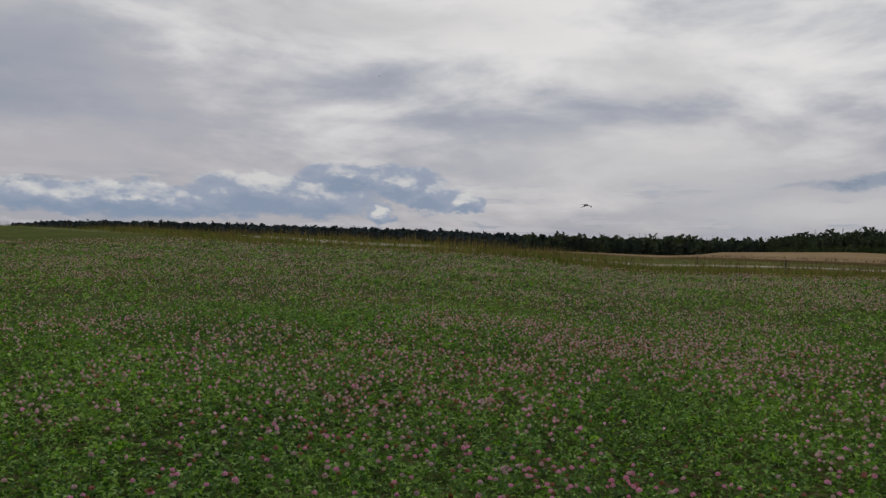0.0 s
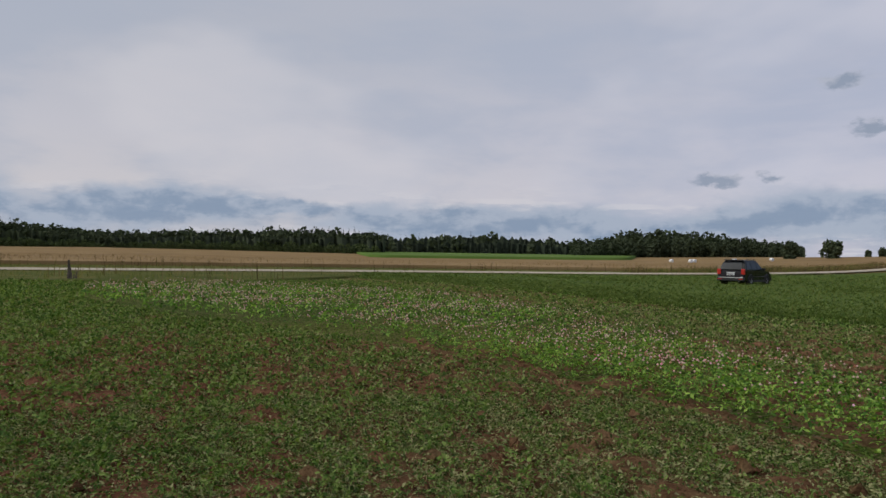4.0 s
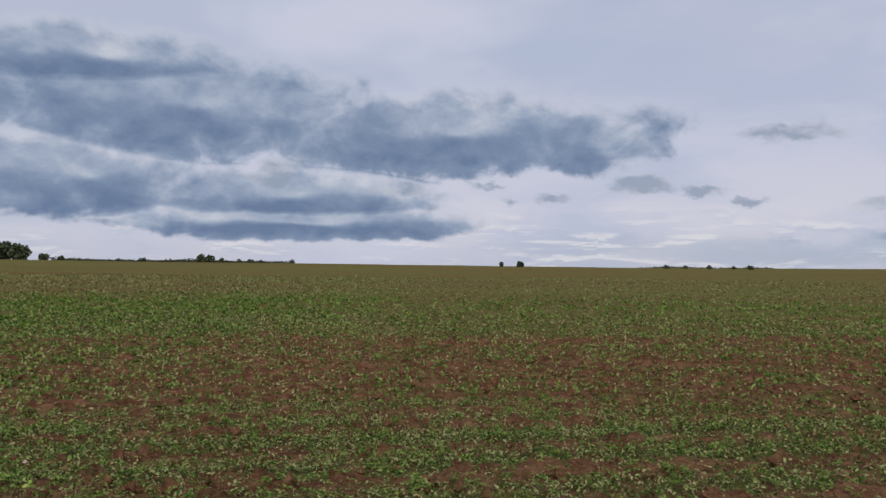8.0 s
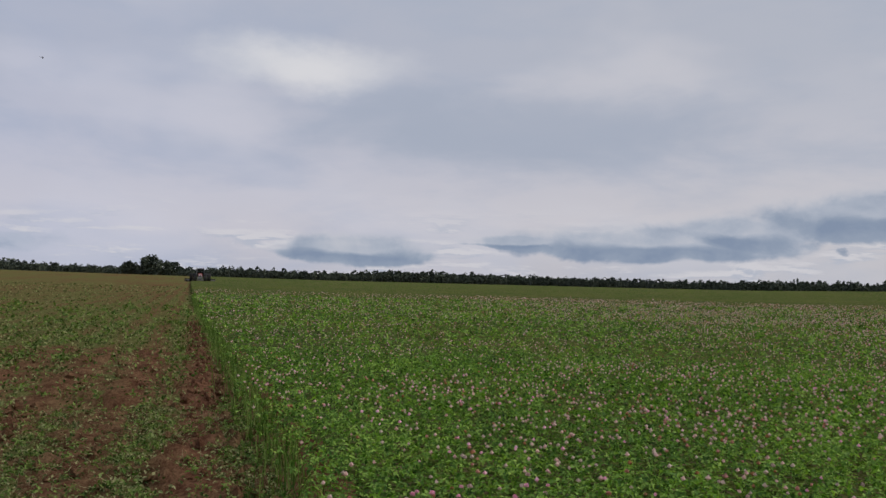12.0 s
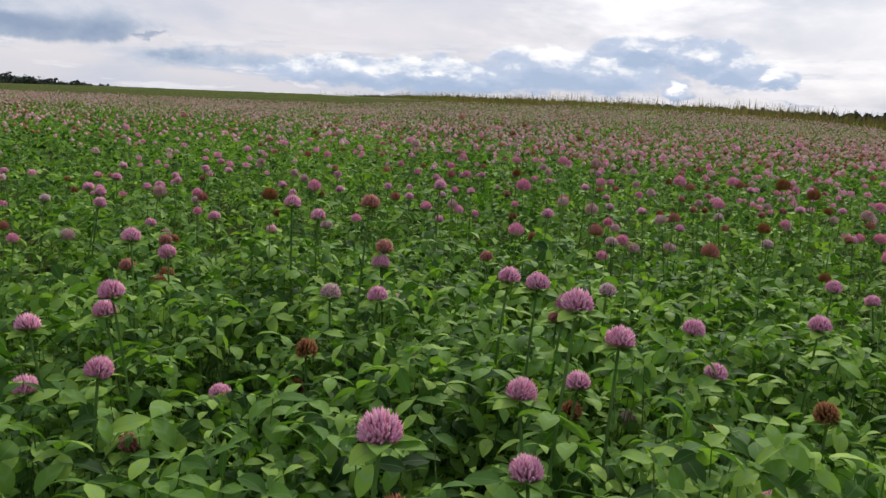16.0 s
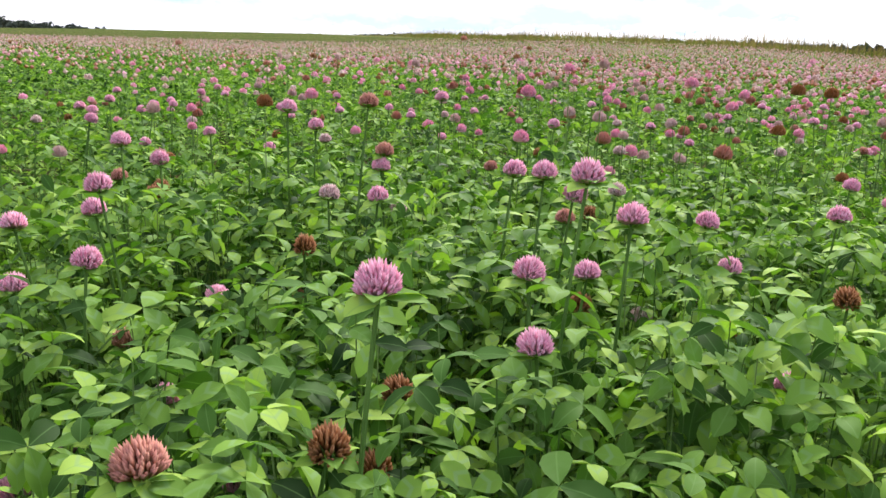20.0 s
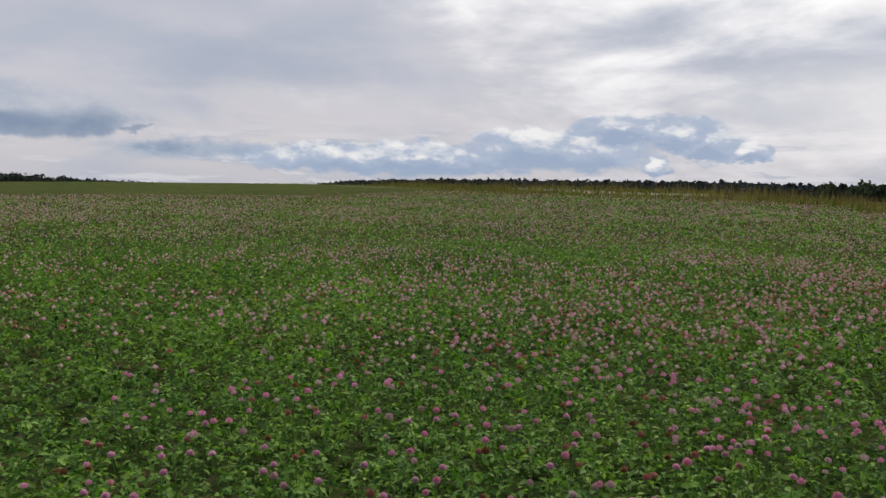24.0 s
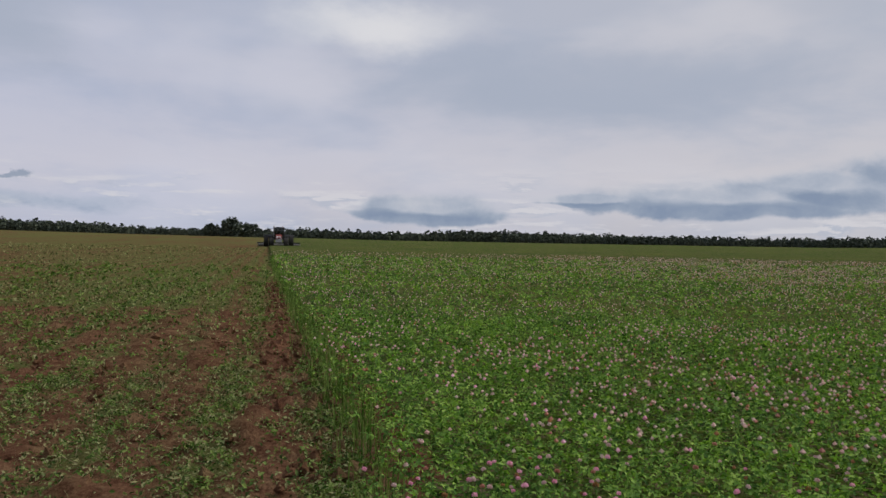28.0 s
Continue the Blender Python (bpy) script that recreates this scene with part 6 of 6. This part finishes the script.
    part("exhaust", lathe([(0.03, -0.08), (0.035, 0.08)], 10, (-2.36, -0.55, 0.33), (0, 90, 0)), STEEL, car)
    part("tailgate_handle", box((0.03, 0.55, 0.05), (-2.345, 0, 0.92), 0.012), ALLOY, car)
    for side in (-1, 1):
        part("reflector", box((0.02, 0.28, 0.06), (-2.425, side * 0.70, 0.50), 0.01), TAIL, car)
        part("side_strip", box((2.2, 0.03, 0.06), (0.0, side * 0.925, 0.66), 0.01), TRIM, car)
    part("wiper", tube([(-2.20, 0.0, 1.16), (-2.12, 0.3, 1.24)], [0.012, 0.008], 5), TRIM, car)
    part("roof_pod", box((0.30, 0.22, 0.08), (-0.9, 0.35, 1.80), 0.03), LAMP_GLASS, car)
    x, y = at_az(244.75, 57.0)
    car.matrix_basis = pose(x, y, float(land(x, y)), 0, 0, 222 + 90)
    tagged(car, "black sport utility car parked on the green clover", "car")


parked_car()


# ---- the tractor with its harrow ----
def tractor():
    """Faces +x; its wheels turn as parts of it."""
    tr = new("tractor")
    part("bonnet", extrude([(0.45, 1.05), (0.45, 1.98), (1.9, 1.92), (2.5, 1.74), (2.66, 1.30), (2.6, 1.05), (2.4, 0.92)], 0.92, bevel=0.08), RED_PAINT, tr, "red bonnet")
    part("grille", box((0.06, 0.62, 0.42), (2.66, 0, 1.16), 0.02, (0, -8, 0)), TRIM, tr)
    part("badge", box((0.05, 0.70, 0.13), (2.58, 0, 1.60), 0.02, (0, -18, 0)), LAMP_GLASS, tr, "pale band across the nose")
    for s in (-1, 1):
        part("headlamp", box((0.06, 0.20, 0.13), (2.68, s * 0.28, 1.42), 0.02), LAMP_GLASS, tr)
    part("chassis", box((4.2, 0.62, 0.45), (0.5, 0, 0.85), 0.05), TRIM, tr)
    part("cab_floor", box((1.6, 1.75, 0.5), (-0.35, 0, 1.35), 0.06), TRIM, tr)
    part("cab_roof", box((1.8, 1.72, 0.24), (-0.35, 0, 3.04), 0.10, taper=0.86), TRIM, tr, "dark cab roof")
    for x in (-1.05, 0.42):
        for s in (-1, 1):
            part("cab_post", tube([(x, s * 0.92, 1.58), (x, s * 0.90, 2.2), (x - 0.04, s * 0.76, 2.96)], [0.05, 0.05, 0.05], 6), TRIM, tr)
    part("seat", box((0.5, 0.6, 0.9), (-0.55, 0, 1.95), 0.08), TRIM, tr)
    part("beacon", lathe([(0.06, 0.0), (0.06, 0.12), (0.03, 0.18)], 10, (-0.6, 0.6, 3.14)), TAIL, tr)
    part("windscreen", box((0.03, 1.68, 1.30), (0.42, 0, 2.26), 0.01, taper=0.86), CAB_GLASS, tr)
    part("rear_window", box((0.03, 1.68, 1.26), (-1.07, 0, 2.26), 0.01, taper=0.86), CAB_GLASS, tr)
    for s in (-1, 1):
        part("side_window", box((1.36, 0.03, 1.24), (-0.32, s * 0.83, 2.26), 0.01, (s * 6, 0, 0)), CAB_GLASS, tr)
        part("fender", extrude([(-1.75, 1.55), (-1.5, 1.95), (-0.7, 2.0), (-0.25, 1.7), (-0.3, 1.6), (-0.75, 1.88), (-1.45, 1.84), (-1.66, 1.5)], 0.8, (0, s * 1.25, 0)), TRIM, tr)
        part("work_lamp", box((0.10, 0.18, 0.12), (0.50, s * 0.55, 3.14), 0.02), LAMP_GLASS, tr)
        part("mirror", box((0.06, 0.22, 0.34), (0.62, s * 1.55, 2.60), 0.02), TRIM, tr)
        part("mirror_arm", tube([(0.45, s * 0.88, 2.85), (0.60, s * 1.52, 2.80)], [0.02, 0.02], 5), TRIM, tr)
        part("step", box((0.4, 0.25, 0.5), (0.35, s * 0.85, 0.85), 0.03), TRIM, tr)
    part("exhaust", tube([(0.62, -0.80, 1.5), (0.62, -0.80, 2.9), (0.58, -0.80, 3.35)], [0.07, 0.07, 0.05], 8), STEEL, tr)
    part("air_intake", tube([(0.62, 0.80, 1.5), (0.62, 0.80, 2.8), (0.62, 0.80, 3.15)], [0.07, 0.07, 0.08], 8), TRIM, tr)
    part("front_weight", box((0.4, 1.0, 0.5), (2.85, 0, 0.95), 0.05), ROOF, tr, "pale front weight")
    turning = []
    for s in (-1, 1):
        turning.append((wheel("wheel", tr, (-0.95, s * 1.18, 0.98), 0.98, 0.74, RED_PAINT), 0.95))
        turning.append((wheel("wheel", tr, (-0.95, s * 1.98, 0.98), 0.98, 0.74, RED_PAINT), 0.95))
        turning.append((wheel("wheel", tr, (1.95, s * 1.10, 0.70), 0.70, 0.62, RED_PAINT), 0.68))
    for w, r in turning:
        for k in range(18):
            a = 2 * math.pi * k / 18
            lug = box((0.05, 0.34 if r > 0.8 else 0.28, 0.05), (r * math.cos(a), 0, r * math.sin(a)), 0.0, (0, -math.degrees(a), 18))
            part("lug", lug, TYRE, w)
    return tagged(tr, "red tractor with dual rear wheels drawing a harrow", "tractor"), turning


def harrow():
    h = new("disc_harrow")
    part("frame", box((0.24, 7.0, 0.18), (-3.3, 0, 0.62), 0.03), TRIM, h)
    part("frame", box((0.24, 7.0, 0.18), (-4.4, 0, 0.62), 0.03), TRIM, h)
    part("drawbar", box((2.1, 0.22, 0.20), (-2.9, 0, 0.75), 0.03), RED_PAINT, h)
    for s in (-1, 1):
        part("side_beam", box((1.3, 0.16, 0.16), (-3.85, s * 2.1, 0.74), 0.02), STEEL, h)
        part("side_plate", box((0.9, 0.05, 0.55), (-3.8, s * 3.5, 0.42), 0.02), STEEL, h)
    for row, x in enumerate((-3.3, -4.4)):
        for k in range(19):
            part("disc", lathe([(0.05, -0.03), (0.28, 0.02), (0.29, 0.025), (0.05, 0.02)], 14, (x - 0.15, -3.2 + 0.355 * k, 0.27), (90, 0, 18 if row else -18)), STEEL, h)
    part("roller", lathe([(0.25, -3.4), (0.25, 3.4)], 16, (-5.1, 0, 0.25), (90, 0, 0)), STEEL, h)
    return tagged(h, "wide steel disc harrow behind the tractor", "harrow")


TRACTOR, TURNING = tractor()
HARROW = harrow()


# ---- small things in the fields ----
def post(az, r, height, label, lean=0.0):
    x, y = at_az(az, r)
    p = part("post", lathe([(0.06, -0.3), (0.06, height * 0.9), (0.035, height)], 8), OLD_WOOD)
    p.matrix_basis = pose(x, y, float(land(x, y)), lean, lean * 0.5, 0)
    return tagged(p, label, "post", group="posts along the verge")


for _a, _r, _h, _l in ((315.0, 60, 1.1, 0), (321.9, 72, 1.1, 2), (341.6, 90, 1.2, -2), (335.9, 64, 1.3, 4), (1.5, 100, 1.8, 3), (308.0, 62, 1.0, 0), (298.0, 60, 0.9, 2)):
    post(_a, _r, _h, "short dark wooden post in the verge grass", _l)


def stump():
    """A dark broken stump with dead sticks beside it."""
    rng = np.random.default_rng(4)
    x, y = at_az(291.2, 48.5)
    s = new("tree_stump")
    part("trunk", tube([(0, 0, 0), (0.05, 0.02, 0.6), (-0.02, 0.05, 1.15)], [0.16, 0.10, 0.05], 7), BARK, s)
    for k in range(6):
        a = rng.uniform(0, 6.28)
        part("branch", tube([(0.3 * math.cos(a), 0.3 * math.sin(a), 0.0), (0.45 * math.cos(a), 0.45 * math.sin(a), rng.uniform(0.3, 0.7))], [0.03, 0.012], 5), BARK, s)
    s.location = (x, y, float(land(x, y)))
    tagged(s, "dark broken stump with dead sticks in the grass", "stump")


stump()


def bale(az, r, size=0.42):
    x, y = at_az(az, r)
    b = new("wrapped_bale")
    part("film", lathe([(size * 0.86, -0.45), (size * 0.97, -0.42), (size, -0.36), (size, 0.36), (size * 0.97, 0.42), (size * 0.86, 0.45)], 20, (0, 0, size), (90, 0, 0)), WHITE, b)
    b.matrix_basis = pose(x, y, float(land(x, y)) + 0.5, 0, 0, az + 40)
    return tagged(b, "round bale wrapped in white film", "bale", group="wrapped bales on the far field")


for _a, _r in ((234.1, 196), (247.9, 205), (247.65, 206), (229.6, 212), (249.2, 210), (242.6, 214)):
    bale(_a, _r)


def timber_stack():
    x, y = at_az(235.0, 112)
    s = new("timber_stack")
    rng = np.random.default_rng(8)
    for k in range(9):
        part("log", lathe([(0.09, -0.6), (0.09, 0.6)], 9, (-0.7 + 0.17 * k, 0, 0.35 + 0.08 * (k % 3)), (90 + rng.uniform(-25, 25), 0, 0)), OLD_WOOD, s)
    s.matrix_basis = pose(x, y, float(land(x, y)) + 0.3, 0, 0, 40)
    tagged(s, "dark stack of short timber beside the road", "timber")


timber_stack()


def farm_house(az, r, size, wall, label, turn):
    x, y = at_az(az, r)
    h = new("house")
    w, d, e = size
    part("wall", box((w, d, e), (0, 0, e / 2), 0.03), wall, h)
    part("roof", extrude([(-w * 0.56, e), (0, e + w * 0.40), (w * 0.56, e), (w * 0.5, e - 0.1), (-w * 0.5, e - 0.1)], d * 1.1), ROOF if wall is ROOF else BRICK, h)
    for i in (-1, 1):
        win = part("window", box((0.9, 0.12, 1.1), (i * w * 0.22, -d / 2 - 0.02, e * 0.55), 0.02), WHITE, h)
        part("pane", box((0.74, 0.05, 0.94), (i * w * 0.22, -d / 2 - 0.08, e * 0.55)), PANE, win)
    part("chimney", box((0.6, 0.6, 1.4), (w * 0.12, d * 0.2, e + w * 0.36), 0.02), BRICK, h)
    h.matrix_basis = pose(x, y, float(land(x, y)), 0, 0, turn)
    tagged(h, label, "house")


farm_house(211.9, 237, (3.6, 5.0, 2.6), BRICK, "small brick house with red roof among the grove", 205)
farm_house(215.8, 243, (4.0, 6.0, 1.8), ROOF, "pale shed with grey roof under the grove trees", 215)
farm_house(219.4, 241, (4.0, 6.0, 1.8), ROOF, "pale shed with grey roof under the willows", 225)


def hide_tower():
    x, y = at_az(139.6, 330)
    t = new("watch_tower")
    part("box", box((2.2, 2.2, 2.4), (0, 0, 2.6), 0.05), OLD_WOOD, t)
    part("roof", box((2.6, 2.6, 0.15), (0, 0, 3.9), 0.03), OLD_WOOD, t)
    for i in (-1, 1):
        for j in (-1, 1):
            part("leg", box((0.2, 0.2, 1.6), (i * 0.95, j * 0.95, 0.7), 0.02), OLD_WOOD, t)
    t.matrix_basis = pose(x, y, float(land(x, y)) - 0.1, 0, 0, 20) @ Matrix.Diagonal((0.6, 0.6, 0.75, 1))
    tagged(t, "dark wooden watch box on legs at the skyline", "tower")


hide_tower()


# ---- swallows ----
def swallow():
    b = new("swallow")
    part("body", lathe([(0.002, -0.09), (0.010, -0.06), (0.018, 0.0), (0.016, 0.04), (0.009, 0.07), (0.002, 0.085)], 8, (0, 0, 0), (-90, 0, 0)), PLUME, b)
    bm = bmesh.new()
    for s in (-1, 1):
        p = [bm.verts.new(c) for c in ((0, -0.05, 0), (s * 0.012, -0.06, 0.004), (s * 0.05, -0.15, 0.0), (s * 0.008, -0.08, -0.004))]
        bm.faces.new(p)
    bmesh.ops.solidify(bm, geom=bm.faces[:], thickness=0.003)
    part("tail", bm, PLUME, b)
    wings = []
    for s in (-1, 1):
        bm = bmesh.new()
        p = [bm.verts.new(c) for c in ((0, 0.045, 0), (s * 0.07, 0.055, 0.004), (s * 0.17, -0.03, 0.0), (s * 0.08, -0.005, 0.004), (0, -0.03, 0))]
        bm.faces.new(p)
        bmesh.ops.solidify(bm, geom=bm.faces[:], thickness=0.003)
        w = part("wing", bm, PLUME, b)
        w.location = (s * 0.012, 0.01, 0.008)
        wings.append((w, s))
    return tagged(b, "dark swallow in flight over the field", "bird", group="swallows over the field"), wings


BIRDS = [swallow() for _ in range(5)]


# ---- what moves ----
def motions():
    # the tractor comes nearer along the edge of the crop
    rows, hrows = [], []
    spin = [[] for _ in TURNING]
    start, speed, az = 233.5, 3.85, 98.75
    for k in range(29):
        t = float(k)
        r = start - speed * t
        x, y = at_az(az, r)
        m = pose(x, y, float(land(x, y)) + 0.02, 0, 0, az - 90)
        rows.append((t, m))
        hrows.append((t, m))
    walk(TRACTOR, rows)
    walk(HARROW, hrows)
    for (w, r), _ in zip(TURNING, spin):
        step = math.degrees(speed / r) / 4
        walk(w, [(k * 0.25, Matrix.Translation(w.location) @ pose(0, 0, 0, 0, step * k, 0)) for k in range(113)])
    # swallows: seconds, azimuth, elevation, distance from the middle of the field
    flights = [
        [(0, -10.5, 3.4, 15), (0.2, -16, 2.0, 17), (0.5, -24, 0.5, 20), (1.2, -38, 9, 34), (2.5, -52, 30, 45), (5, -95, 38, 55), (8, -165, 30, 45), (9, -189, 10, 38), (9.5, -195.6, 4.2, 36), (9.7, -199, 5.0, 36), (10.5, -212, 16, 40), (13, -240, 40, 55), (20, -300, 42, 60), (28, -350, 44, 60)],
        [(0, 5.1, 12.4, 70), (1, 3.9, 9.2, 74), (2.5, 4.5, 8.0, 80), (6, 20, 10, 90), (9, 38, 7, 100), (13.5, 49.9, 4.3, 82), (14.5, 58, 6, 80), (18, 90, 14, 80), (23, 130, 15, 80), (28, 170, 14, 80)],
        [(0, 160, 14, 80), (4, 175, 16, 80), (8, 172, 8, 80), (9.5, 162.6, 3.9, 78), (10.5, 155, 3.0, 80), (14, 130, 8, 90), (20, 120, 10, 90), (28, 150, 12, 90)],
        [(0, 110, 20, 60), (6, 150, 22, 60), (9.5, 140, 12, 55), (10.6, 134, 7.0, 50), (11, 129.4, 6.0, 48), (11.4, 124, 7.5, 46), (12.5, 98, 20, 44), (13, 82, 9, 42), (13.5, 68.6, 5.1, 40), (14, 56, 3, 40), (16, 20, 30, 45), (20, -40, 40, 50), (24, 20, 30, 50), (25, 50.9, -0.6, 42), (25.5, 66, 0.2, 42), (26.5, 90, 24, 45), (28, 150, 30, 50)],
        [(0, 90, 14, 120), (6, 120, 12, 120), (11, 133.2, 1.5, 120), (13, 142, 3, 120), (20, 170, 6, 120), (28, 150, 8, 120)]]
    for (bird, wings), flight in zip(BIRDS, flights):
        ts = [row[0] for row in flight]
        times = np.arange(0, 28.01, 0.25)
        track = []
        for t in times:
            az, el, r = (float(np.interp(t, ts, [row[i] for row in flight])) for i in (1, 2, 3))
            x, y = at_az(az, r)
            track.append(Vector((x, y, EYE + r * math.tan(radians(el)))))
        rows, last = [], 0.0
        for i, t in enumerate(times):
            d = track[min(i + 1, len(track) - 1)] - track[max(i - 1, 0)]
            yaw = math.degrees(math.atan2(-d.x, d.y))
            yaw = last + max(-80, min(80, (yaw - last + 180) % 360 - 180)) if i else yaw
            last = yaw
            rows.append((float(t), pose(*track[i], 0, 0, yaw)))
        walk(bird, rows)
        for w, side in wings:
            home = Matrix.Translation(w.location)
            walk(w, [(k * 0.1, home @ pose(0, 0, 0, 0, side * (-30 if k % 2 else 25), 0)) for k in range(281)])


motions()
